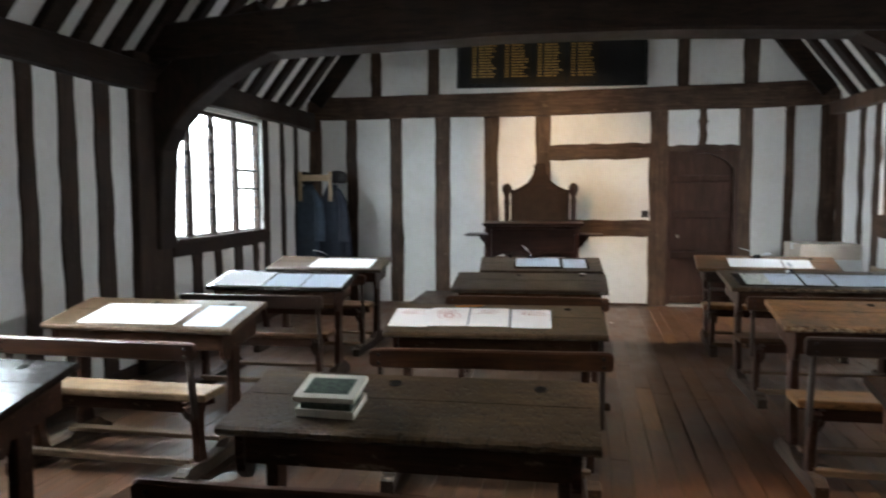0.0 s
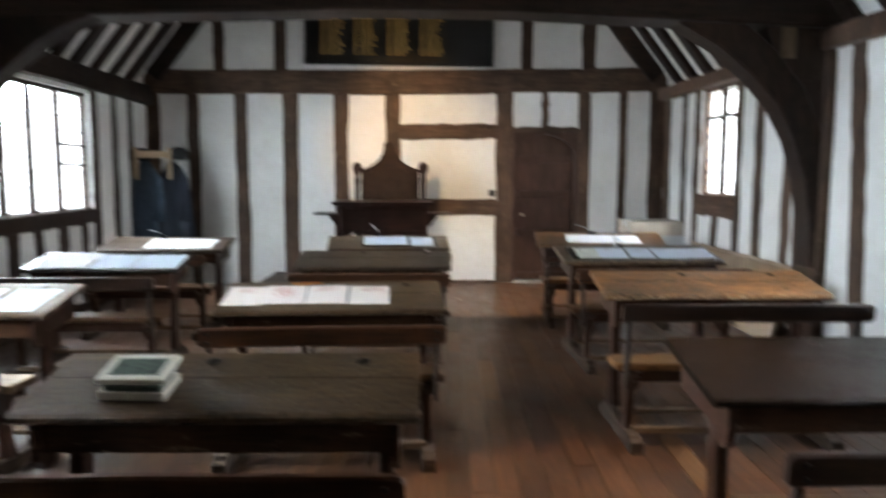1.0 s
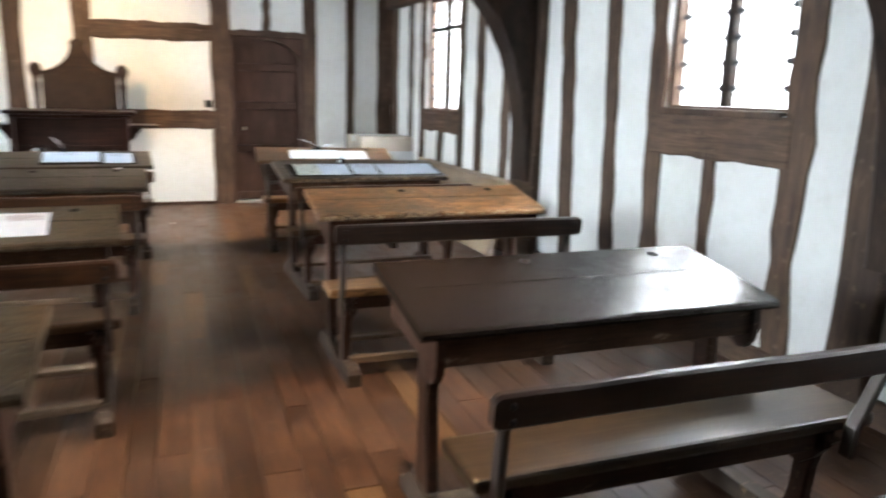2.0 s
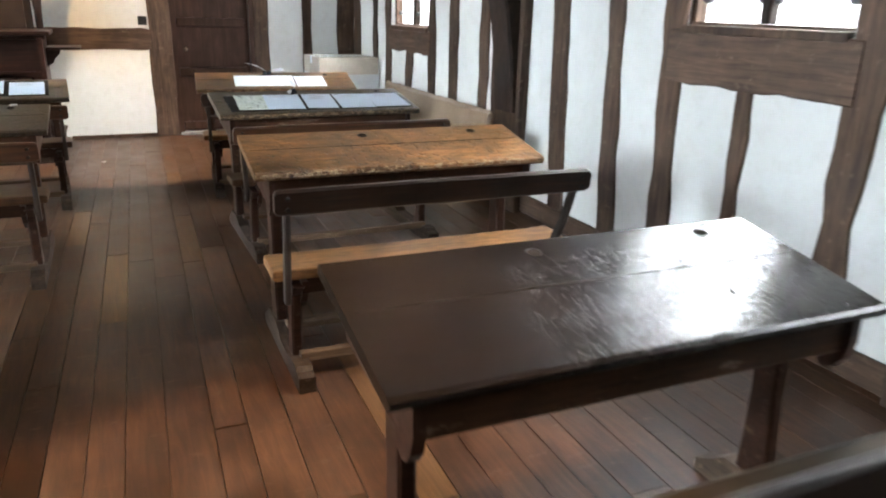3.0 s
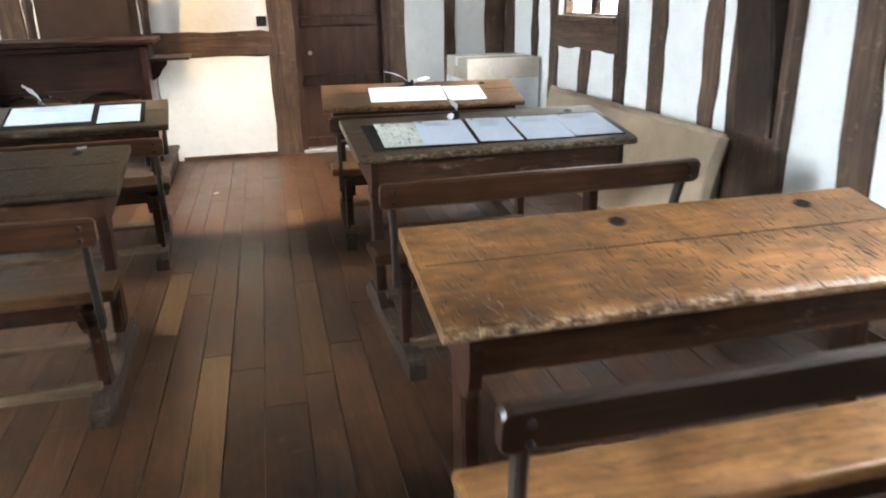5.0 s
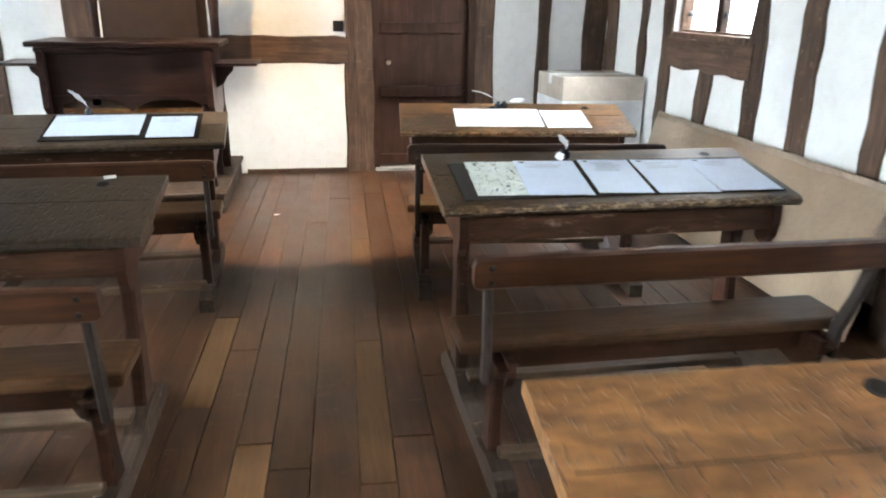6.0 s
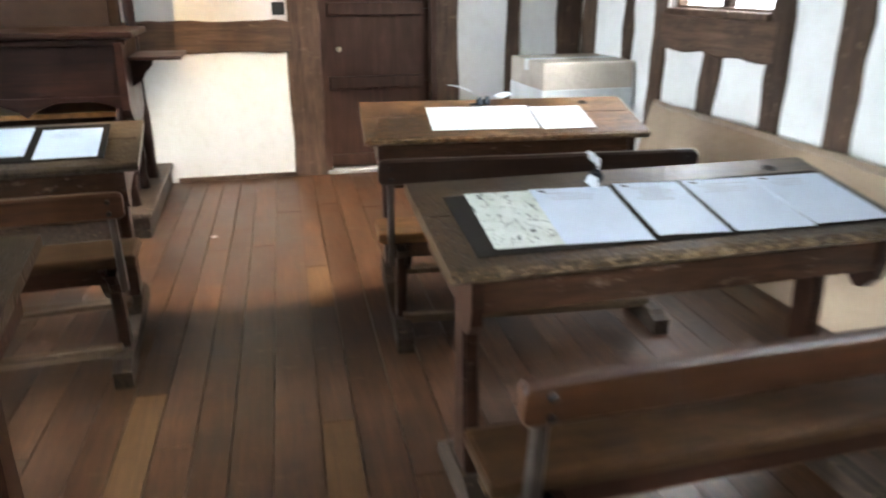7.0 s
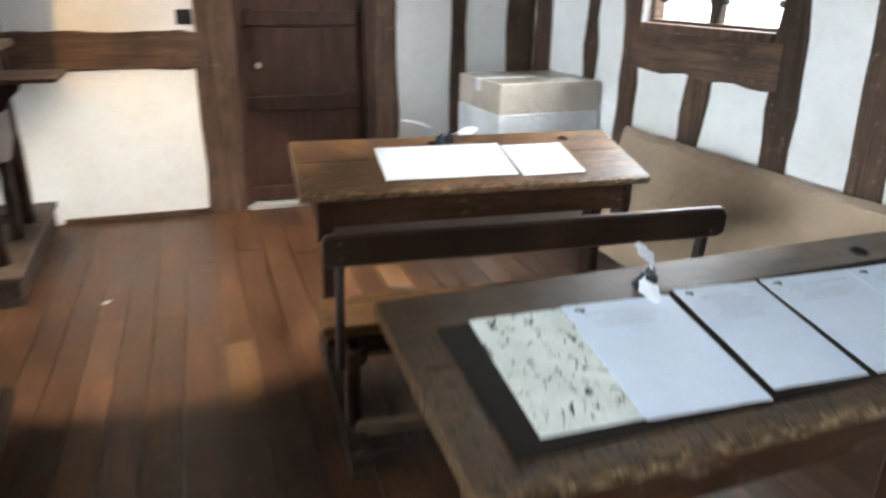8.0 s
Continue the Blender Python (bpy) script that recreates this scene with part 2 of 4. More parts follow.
DOOR = wood("old_door_oak", (0.034, 0.0165, 0.0108), (0.08, 0.039, 0.026), grain=(9, 9, 1.0), rough=0.5, vary=0.25)
# oak made pale so that its colour stands for a lit face
PALE_BLOCK = wood("pale_lit_oak", (0.12, 0.085, 0.05), (0.26, 0.19, 0.12), grain=(14, 14, 2), rough=0.6)
PALE_WOOD = wood("pale_pine", (0.45, 0.33, 0.2), (0.66, 0.52, 0.36), rough=0.55, vary=0.1)
IRON = plain("black_iron", (0.03, 0.028, 0.027), 0.4, 0.8)
STRUT = plain("brown_black_iron", (0.05, 0.038, 0.031), 0.42, 0.55)
LEAD = plain("lead_came", (0.09, 0.09, 0.095), 0.55, 0.6)
GLASS = glass_material()
PAPER = plain("white_paper", (0.8, 0.81, 0.83), 0.6, vary=0.02, bumpy=0.03)
BLUE_PAPER = plain("blue_white_paper", (0.66, 0.74, 0.84), 0.6, vary=0.03, bumpy=0.03)
PINK_PAPER = plain("pinkish_paper", (0.84, 0.75, 0.69), 0.6, vary=0.04, bumpy=0.03)
GREY_INK = plain("grey_ink", (0.42, 0.43, 0.46), 0.7, bumpy=0)
BLACK_INK = plain("black_ink", (0.04, 0.04, 0.045), 0.6, bumpy=0)
RED_INK = plain("red_ink", (0.55, 0.3, 0.24), 0.6, bumpy=0)
MAT = plain("black_writing_mat", (0.02, 0.0155, 0.012), 0.9, Specular_IOR_Level=0.12)
LEATHER = plain("dark_leather", (0.02, 0.0115, 0.0085), 0.55, vary=0.25, bumpy=0.25, Specular_IOR_Level=0.15)
FEATHER = plain("white_feather", (0.66, 0.69, 0.73), 0.7, vary=0.05)
INKGLASS = plain("dark_ink_bottle", (0.03, 0.035, 0.045), 0.12)
CARD = plain("brown_cardboard", (0.36, 0.25, 0.16), 0.55, vary=0.12, scale=5)
WRAPPED = plain("plastic_wrapped_board", (0.4, 0.3, 0.205), 0.26, vary=0.14, scale=3.2, bumpy=0.35, deep=0.01)
FILM = plain("cling_film_over_card", (0.6, 0.62, 0.62), 0.16, vary=0.2, scale=4, bumpy=0.4, deep=0.008)
FILM_EDGE = plain("film_over_hardboard", (0.5, 0.4, 0.3), 0.2, vary=0.2, scale=6, bumpy=0.4, deep=0.008)
FILMED_CARD = plain("film_wrapped_cardboard", (0.47, 0.41, 0.34), 0.2, vary=0.18, scale=4, bumpy=0.35, deep=0.008)
CLOTH = plain("navy_cloth", (0.012, 0.016, 0.026), 0.9, vary=0.3, bumpy=0.4)
PALE_CLOTH = plain("slate_blue_cloth", (0.05, 0.072, 0.1), 0.9, vary=0.25, bumpy=0.4)
FELT = plain("black_felt", (0.01, 0.01, 0.011), 0.9)
GOLD = plain("gold_leaf", (0.5, 0.3, 0.09), 0.42, 0.35, vary=0.2)
BLACK_BOARD = plain("black_painted_board", (0.012, 0.011, 0.01), 0.35)
GOLD_BOARD = plain("brown_painted_board", (0.026, 0.018, 0.009), 0.45)
CREAM = plain("cream_painted_wood", (0.66, 0.62, 0.52), 0.5)
GREEN = plain("dark_green_print", (0.05, 0.07, 0.05), 0.5, vary=0.8, scale=60)
PENCIL = plain("orange_pencil_paint", (0.7, 0.25, 0.05), 0.35, bumpy=0)
SWITCH = plain("black_plastic", (0.012, 0.012, 0.012), 0.35, bumpy=0)
STONE = plain("pale_threshold_stone", (0.36, 0.35, 0.33), 0.7)
BRASS = plain("pale_brass", (0.6, 0.55, 0.45), 0.3, 0.8)


def marbled_material():
    m, nt, bsdf = material("speckled_paper")
    flecks = node(nt, "ShaderNodeTexNoise", Scale=1.0, Detail=3, Roughness=0.6, Distortion=1.6)
    nt.links.new(coords(nt, (44, 27, 40), "Object", False), flecks.inputs["Vector"])
    wash = node(nt, "ShaderNodeTexNoise", Scale=14.0, Detail=3, Roughness=0.6)
    nt.links.new(coords(nt, (1, 1, 1), "Object", False), wash.inputs["Vector"])
    c = ramp(nt, wash.outputs[0], [(0.35, (0.6, 0.64, 0.56)), (0.65, (0.76, 0.79, 0.73))])
    c = mixed(nt, 1.0, c, ramp(nt, flecks.outputs[0], [(0.355, (0.05, 0.05, 0.045)), (0.4, (0.85, 0.86, 0.83)), (0.45, (1, 1, 1))]), "MULTIPLY")
    nt.links.new(c, bsdf.inputs["Base Color"])
    return m


SPECKLED = marbled_material()


# ---- mesh helpers ----
def part(name, bm, mat, parent=None, label="", smooth=False):
    me = bpy.data.meshes.new(name)
    bmesh.ops.recalc_face_normals(bm, faces=bm.faces)
    bm.to_mesh(me)
    bm.free()
    me.materials.append(mat)
    if smooth:
        me.polygons.foreach_set("use_smooth", [True] * len(me.polygons))
    ob = new(name, me)
    if parent:
        ob.parent = parent
    if label:
        tagged(ob, label)
    return ob


def thing(name, m, label, category, group="", kind=""):
    ob = new(name)
    ob.matrix_basis = m
    return tagged(ob, label, category, group, kind)


def add_box(bm, lo, hi, bevel=0.0, m=None):
    size = [b - a for a, b in zip(lo, hi)]
    mid = [(a + b) / 2 for a, b in zip(lo, hi)]
    made = bmesh.ops.create_cube(bm, size=1, matrix=(m or Matrix()) @ Matrix.LocRotScale(mid, None, size))
    if bevel:
        edges = {e for v in made["verts"] for e in v.link_edges}
        bmesh.ops.bevel(bm, geom=list(edges), offset=bevel, segments=2, profile=0.6, affect="EDGES")
    return bm


def box(lo, hi, bevel=0.0, m=None):
    return add_box(bmesh.new(), lo, hi, bevel, m)


def add_sweep(bm, pts, widths, depth, v, amp=0.0, seed=0.0, chamfer=0.008):
    """A bar through pts, as wide as widths across v and as deep as depth along v, with uneven edges."""
    pts, v, rings = [Vector(p) for p in pts], Vector(v).normalized(), []
    for i, p in enumerate(pts):
        tan = (pts[min(i + 1, len(pts) - 1)] - pts[max(i - 1, 0)]).normalized()
        u = tan.cross(v).normalized()
        w = widths[i] / 2 if isinstance(widths, (list, tuple)) else widths / 2
        s = i * 0.55 + seed * 7.31
        a = w + amp * noise.noise((s, 1.7, seed)) * 2
        b = w + amp * noise.noise((s, 9.2, seed)) * 2
        h = depth / 2
        c = min(chamfer, h * 0.5, w * 0.5)
        ring = [(-a + c, -h), (b - c, -h), (b, -h + c), (b, h - c), (b - c, h), (-a + c, h), (-a, h - c), (-a, -h + c)]
        rings.append([bm.verts.new(p + u * x + v * y) for x, y in ring])
    for r, q in zip(rings, rings[1:]):
        for k in range(8):
            bm.faces.new((r[k], r[(k + 1) % 8], q[(k + 1) % 8], q[k]))
    bm.faces.new(rings[0])
    bm.faces.new(rings[-1])
    return bm


def timber(a, b, width, depth, v, amp=0.012, seed=0.0, n=9, bow=0.0):
    a, b = Vector(a), Vector(b)
    u = (b - a).normalized().cross(Vector(v))
    pts = [a.lerp(b, i / n) + u * bow * math.sin(math.pi * i / n) for i in range(n + 1)]
    return add_sweep(bmesh.new(), pts, width, depth, v, amp, seed)


def add_plate(bm, outline, lo, hi, plane="xz"):
    """A flat shape, its outline in the plane given, from lo to hi across it."""
    def at(p, d):
        return (p[0], d, p[1]) if plane == "xz" else (d, p[0], p[1]) if plane == "yz" else (p[0], p[1], d)
    near, far = [bm.verts.new(at(p, lo)) for p in outline], [bm.verts.new(at(p, hi)) for p in outline]
    bm.faces.new(near)
    bm.faces.new(far[::-1])
    for i in range(len(outline)):
        j = (i + 1) % len(outline)
        bm.faces.new((near[i], near[j], far[j], far[i]))
    return bm


def plate(outline, lo, hi, plane="xz"):
    return add_plate(bmesh.new(), outline, lo, hi, plane)


def add_turned(bm, profile, m=None, sides=12):
    """A turned shape from (radius, height) pairs."""
    m = m or Matrix()
    rings = [[bm.verts.new(m @ Vector((r * math.cos(k * math.tau / sides), r * math.sin(k * math.tau / sides), z))) for k in range(sides)] for r, z in profile]
    for r, q in zip(rings, rings[1:]):
        for k in range(sides):
            bm.faces.new((r[k], r[(k + 1) % sides], q[(k + 1) % sides], q[k]))
    bm.faces.new(rings[0])
    bm.faces.new(rings[-1])
    return bm


def turned(profile, m=None, sides=12):
    return add_turned(bmesh.new(), profile, m, sides)


def add_rod(bm, a, b, r, sides=8):
    a, b = Vector(a), Vector(b)
    m = Matrix.Translation(a) @ (b - a).to_track_quat("Z", "Y").to_matrix().to_4x4()
    return add_turned(bm, [(r, 0), (r, (b - a).length)], m, sides)


# ---- the room ----
XL, XR, YN, YS = -3.73, 2.96, 9.45, -2.6
MID, RISE, PLATE = -0.385, 1.28, 2.53
THICK = 0.22


def wall_with_holes(lo, hi, holes, a, b, plane):
    """A slab from a to b with square openings, cut up into blocks round them."""
    bm = bmesh.new()
    us = sorted({lo[0], hi[0], *[h[k] for h in holes for k in (0, 2)]})
    for u0, u1 in zip(us, us[1:]):
        cuts = sorted((h[1], h[3]) for h in holes if h[0] < (u0 + u1) / 2 < h[2])
        z = lo[1]
        for z0, z1 in cuts + [(hi[1], hi[1])]:
            if z0 > z:
                add_plate(bm, [(u0, z), (u1, z), (u1, z0), (u0, z0)], a, b, plane)
            z = z1
    return bm


WIN_L = [(5.92, 1.04, 7.86, 2.27), (2.72, 1.04, 3.7, 2.27)]
WIN_R = [(7.25, 1.19, 8.2, 2.38), (3.11, 1.32, 4.05, 2.4), (1.12, 1.0, 2.42, 2.3)]
wall_west = tagged(part("wall_west", wall_with_holes((YS, 0), (YN + THICK, PLATE), WIN_L, XL - THICK, XL, "yz"), PLASTER), "white limewashed plaster wall between dark oak studs", "wall", kind="structure")
wall_east = tagged(part("wall_east", wall_with_holes((YS, 0), (YN + THICK, PLATE), WIN_R, XR, XR + THICK, "yz"), PLASTER), "white limewashed plaster wall between weathered brown studs", "wall", kind="structure")
APEX = PLATE + (XR - MID) * RISE
GABLE = [(XL - THICK, 0), (XR + THICK, 0), (XR + THICK, PLATE), (MID, APEX + 0.25), (XL - THICK, PLATE)]
bm = bmesh.new()
DOOR_X0, DOOR_X1, DOOR_H = 0.99, 1.82, 1.98
add_plate(bm, [(XL - THICK, 0), (DOOR_X0, 0), (DOOR_X0, DOOR_H), (XL - THICK, DOOR_H)], YN, YN + THICK)
add_plate(bm, [(DOOR_X1, 0), (XR + THICK, 0), (XR + THICK, DOOR_H), (DOOR_X1, DOOR_H)], YN, YN + THICK)
add_plate(bm, [(XL - THICK, DOOR_H), (XR + THICK, DOOR_H), (XR + THICK, PLATE), (MID, APEX + 0.2), (XL - THICK, PLATE)], YN, YN + THICK)
wall_north = tagged(part("wall_north", bm, PLASTER), "white plastered gable wall with dark oak framing", "wall", kind="structure")
wall_south = tagged(part("wall_south", plate(GABLE, YS - THICK, YS), PLASTER), "plain white plastered gable wall", "wall", kind="structure")
# two roof slopes of plaster between the rafters
bm = bmesh.new()
for s in (-1, 1):
    e = MID + s * (XR - MID + 0.25)
    z = PLATE - 0.25 * RISE + 0.13
    add_plate(bm, [(e, z), (MID, APEX + 0.13), (MID, APEX + 0.3), (e, z + 0.17)], YS - THICK, YN + THICK)
ceiling = tagged(part("ceiling", bm, PLASTER), "sloping white plaster roof between dark rafters", "ceiling", kind="structure")
bm = box((XL - THICK, YS - THICK, -0.2), (XR + THICK, YN + THICK, -0.024))
floor = tagged(part("floor", bm, FOOT), "worn reddish-brown wide oak floorboards", "floor", kind="structure")
ground = tagged(part("ground", box((-60, -60, -0.6), (60, 60, -0.4)), plain("paving", (0.3, 0.3, 0.28), 0.8)), "pale paving outside the windows", "ground", kind="structure")

SKY, nt, bsdf = material("white_overcast_sky")
glow = node(nt, "ShaderNodeEmission", Color=(0.92, 0.96, 1.0, 1), Strength=3.0)
nt.links.new(glow.outputs[0], nt.nodes["Material Output"].inputs[0])
for x in (-7.5, 6.8):
    tagged(part("backdrop", box((x - 0.02, -12, -0.4), (x + 0.02, 45, 16)), SKY), "bright white overcast sky outside the windows", "sky", kind="structure")

# studs of the north gable: x of both edges, foot, head
seed = 0
for x0, x1, z0, z1 in [(-3.73, -3.55, 0, 2.48), (-3.2, -3.06, 0, 2.48), (-2.6, -2.43, 0, 2.48), (-1.99, -1.79, 0, 2.48), (-1.34, -1.15, 0, 2.48), (-0.67, -0.475, 0, 2.48),
                       (0.755, 0.985, 0, 2.5), (1.345, 1.445, 2.0, 2.5), (1.825, 1.99, 0, 2.5), (2.36, 2.47, 0, 2.5), (2.76, 2.96, 0, 2.5),
                       (-2.85, -2.71, 2.7, 3.5), (-2.08, -1.92, 2.7, 4.3), (1.07, 1.22, 2.75, 4.9), (1.86, 2.04, 2.75, 3.9)]:
    seed += 1
    part("stud", timber(((x0 + x1) / 2, YN, z0), ((x0 + x1) / 2, YN, z1), x1 - x0, 0.03, (0, 1, 0), 0.012, seed), OAK, wall_north)
for a, b, w in [((-3.73, YN, 2.6), (2.96, YN, 2.65), 0.3), ((-0.5, YN, 1.965), (0.78, YN, 1.985), 0.2), ((-0.5, YN, 0.995), (0.78, YN, 1.0), 0.21), ((0.95, YN, 2.0), (1.86, YN, 2.0), 0.075)]:
    seed += 1
    big = w > 0.25
    part("tie_beam" if big else "rail", timber(a, b, w, 0.1 if big else 0.034, (0, 1, 0), 0.012, seed, 14, -0.03 if big else 0.0), RAIL_OAK, wall_north)
for s in (-1, 1):
    foot = Vector((MID + s * 3.22, YN - 0.02, 2.66))
    part("gable_rafter", timber(foot, (MID + s * 0.1, YN - 0.02, 2.66 + 3.12 * RISE), 0.22, 0.14, (0, 1, 0), 0.012, s), BEAM, wall_north)

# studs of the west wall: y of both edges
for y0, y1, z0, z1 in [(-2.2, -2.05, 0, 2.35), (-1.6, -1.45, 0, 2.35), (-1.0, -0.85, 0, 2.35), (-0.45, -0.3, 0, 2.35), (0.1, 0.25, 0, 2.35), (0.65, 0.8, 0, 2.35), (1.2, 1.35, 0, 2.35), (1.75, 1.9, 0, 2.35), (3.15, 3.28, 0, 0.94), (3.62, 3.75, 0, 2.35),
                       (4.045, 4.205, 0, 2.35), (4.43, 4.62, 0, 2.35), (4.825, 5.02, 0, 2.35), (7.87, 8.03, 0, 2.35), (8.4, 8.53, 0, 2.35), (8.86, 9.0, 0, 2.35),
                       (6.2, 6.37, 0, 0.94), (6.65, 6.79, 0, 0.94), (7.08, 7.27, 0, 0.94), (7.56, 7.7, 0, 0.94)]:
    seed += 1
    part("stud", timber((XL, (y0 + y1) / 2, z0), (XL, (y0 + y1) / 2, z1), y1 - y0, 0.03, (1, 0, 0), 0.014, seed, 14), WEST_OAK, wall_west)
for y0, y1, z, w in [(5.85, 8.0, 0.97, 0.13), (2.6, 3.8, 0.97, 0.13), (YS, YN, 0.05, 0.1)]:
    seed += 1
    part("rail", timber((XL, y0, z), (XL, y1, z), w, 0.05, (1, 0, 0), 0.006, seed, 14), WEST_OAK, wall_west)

# studs of the east wall
for y0, y1, z0, z1 in [(-2.2, -2.05, 0, 2.4), (-1.6, -1.45, 0, 2.4), (-1.0, -0.85, 0, 2.4), (-0.4, -0.26, 0, 2.4), (0.3, 0.45, 0, 2.4), (0.95, 1.11, 0, 2.4), (2.93, 3.1, 0, 2.4),
                       (6.1, 6.25, 0, 2.4), (6.64, 6.81, 0, 2.4), (7.1, 7.245, 0, 2.4), (8.21, 8.36, 0, 2.4), (8.62, 8.76, 0, 2.4), (9.2, 9.43, 0, 2.4)]:
    seed += 1
    part("stud", timber((XR, (y0 + y1) / 2, z0), (XR, (y0 + y1) / 2, z1), y1 - y0, 0.03, (1, 0, 0), 0.021, seed, 16), OAK, wall_east)
for y0, y1, w in ((5.045, 5.21, 0.185), (4.51, 4.64, 0.145), (4.07, 4.14, 0.15)):
    seed += 1
    part("stud", timber((XR, y0, 0), (XR, y1, 2.4), w, 0.03, (1, 0, 0), 0.021, seed, 16), OAK, wall_east)
part("stud", timber((XR, 3.59, 0), (XR, 3.6, 1.1), 0.1, 0.03, (1, 0, 0), 0.012, 71), OAK, wall_east)
part("stud", timber((XR, 7.8, 0), (XR, 7.7, 1.02), 0.16, 0.03, (1, 0, 0), 0.015, 72), OAK, wall_east)
for y0, y1, z, w in [(3.05, 4.12, 1.19, 0.25), (7.2, 8.25, 1.075, 0.2), (1.1, 2.44, 0.78, 0.06), (YS, 5.9, 0.07, 0.14), (5.9, YN, 0.05, 0.1)]:
    seed += 1
    part("rail", timber((XR, y0, z), (XR, y1, z), w, 0.042, (1, 0, 0), 0.012, seed, 12), RAIL_OAK, wall_east)

# wall plates, tie beams, arched braces, rafters
roof_frame = tagged(new("roof_frame"), "dark oak roof timbers with arched braces", "roof frame", kind="structure")
part("wall_plate", timber((XL + 0.03, YS, 2.415), (XL + 0.03, YN, 2.415), 0.225, 0.16, (1, 0, 0), 0.01, 81, 30), BEAM, roof_frame)
part("wall_plate", timber((XR - 0.03, YS, 2.45), (XR - 0.03, YN, 2.45), 0.15, 0.16, (1, 0, 0), 0.01, 82, 30), OAK, roof_frame)
INNER_E = [(0.1, 0.7), (0.12, 1.05), (0.17, 1.39), (0.27, 1.7), (0.415, 1.963), (0.615, 2.18), (0.89, 2.4), (1.2, 2.58)]
INNER_W = [(0.1, 1.0), (0.11, 1.4), (0.14, 1.82), (0.23, 1.99), (0.39, 2.17), (0.65, 2.37), (0.86, 2.5), (1.15, 2.62)]
for y in (5.68, 2.38, -0.95):
    deep = [0.27 + 0.12 * math.sin(math.pi * i / 16) for i in range(17)]
    pts = [(XL - 0.1 + (XR - XL + 0.2) * i / 16, y, 2.54 + 0.1 * math.sin(math.pi * i / 16) + deep[i] / 2) for i in range(17)]
    for s in (-1, 1):
        part("queen_strut", timber((MID + s * 1.62, y, 2.9), (MID + s * 1.62, y, APEX - 1.62 * RISE - 0.02), 0.24, 0.2, (0, 1, 0), 0.01, y + s), BEAM, roof_frame)
    part("tie_beam", add_sweep(bmesh.new(), pts, deep, 0.38, (0, 1, 0), 0.012, y, 0.02), BEAM, roof_frame)
    for s, wall, inner in ((1, XL, INNER_W), (-1, XR, INNER_E)):
        # the middle post on the window side is the slimmest
        yp, pw = (y - 0.17, 0.5) if s > 0 else (y + 0.165, 0.21) if y == 2.38 else (y + 0.03, 0.42)
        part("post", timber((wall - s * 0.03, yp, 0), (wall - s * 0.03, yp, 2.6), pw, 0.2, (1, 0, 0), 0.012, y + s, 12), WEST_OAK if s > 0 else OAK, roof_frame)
        pts, wide = [], []
        for i, (a, z) in enumerate(inner):
            (a0, z0), (a1, z1) = inner[max(i - 1, 0)], inner[min(i + 1, len(inner) - 1)]
            tan = Vector((a1 - a0, z1 - z0)).normalized()
            w = (0.12 if s < 0 else 0.16) + (0.15 if s < 0 else 0.26) * math.sin(math.pi * min(1, i / 6) / 2)
            pts.append((wall + s * (a - tan.y * w / 2), y - (0.0 if s < 0 else 0.045), z + tan.x * w / 2))
            wide.append(w)
        part("brace", add_sweep(bmesh.new(), pts, wide, 0.26, (0, 1, 0), 0.008, y + 3 * s, 0.015), BRACE, roof_frame)
EAST_RAFTERS = [YS + 0.14 + 0.46 * i for i in range(26)]
WEST_RAFTERS = [YS + 0.14 + 0.42 * i for i in range(14)] + [3.5, 3.94, 4.39, 4.75, 5.12, 5.5, 5.9, 6.32, 6.8, 7.26, 7.66, 8.12, 8.58, 9.03]
k = 0
for s, rafters in ((-1, WEST_RAFTERS), (1, EAST_RAFTERS)):
    for y in rafters:
        k += 1
        a = (MID + s * (XR - MID + 0.14), y, PLATE + 0.13 - 0.14 * RISE)
        b = (MID + s * 0.05, y, APEX + 0.1)
        part("rafter", timber(a, b, 0.165 + 0.03 * math.sin(k * 2.3), 0.13, ((RISE * s), 0, 1), 0.012, k, 8), BEAM, roof_frame)
# the flared head of an east post; its let-in pale block paints a lit face
jowl = [(XR - 0.12, 1.5), (XR - 0.02, 1.5), (XR - 0.02, 2.56), (2.44, 2.56), (2.5, 2.36), (2.64, 2.02), (2.76, 1.75)]
part("post_head", plate(jowl, 5.558, 5.8), WEST_OAK, roof_frame)
part("pale_block", box((2.545, 5.54, 2.32), (2.655, 5.557, 2.55), 0.003), PALE_BLOCK, roof_frame, "pale wooden block for a lit face on the post head")
part("collar_beam", timber((MID - 2.0, 7.1, 4.42), (MID + 2.0, 7.1, 4.42), 0.2, 0.16, (0, 1, 0), 0.01, 44, 10), BEAM, roof_frame)
for s in (-1, 1):
    part("purlin", timber((MID + s * 1.9, YS, APEX - 1.9 * RISE - 0.1), (MID + s * 1.9, YN, APEX - 1.9 * RISE - 0.1), 0.2, 0.2, (0, 0, 1), 0.01, s * 5, 20), BEAM, roof_frame)


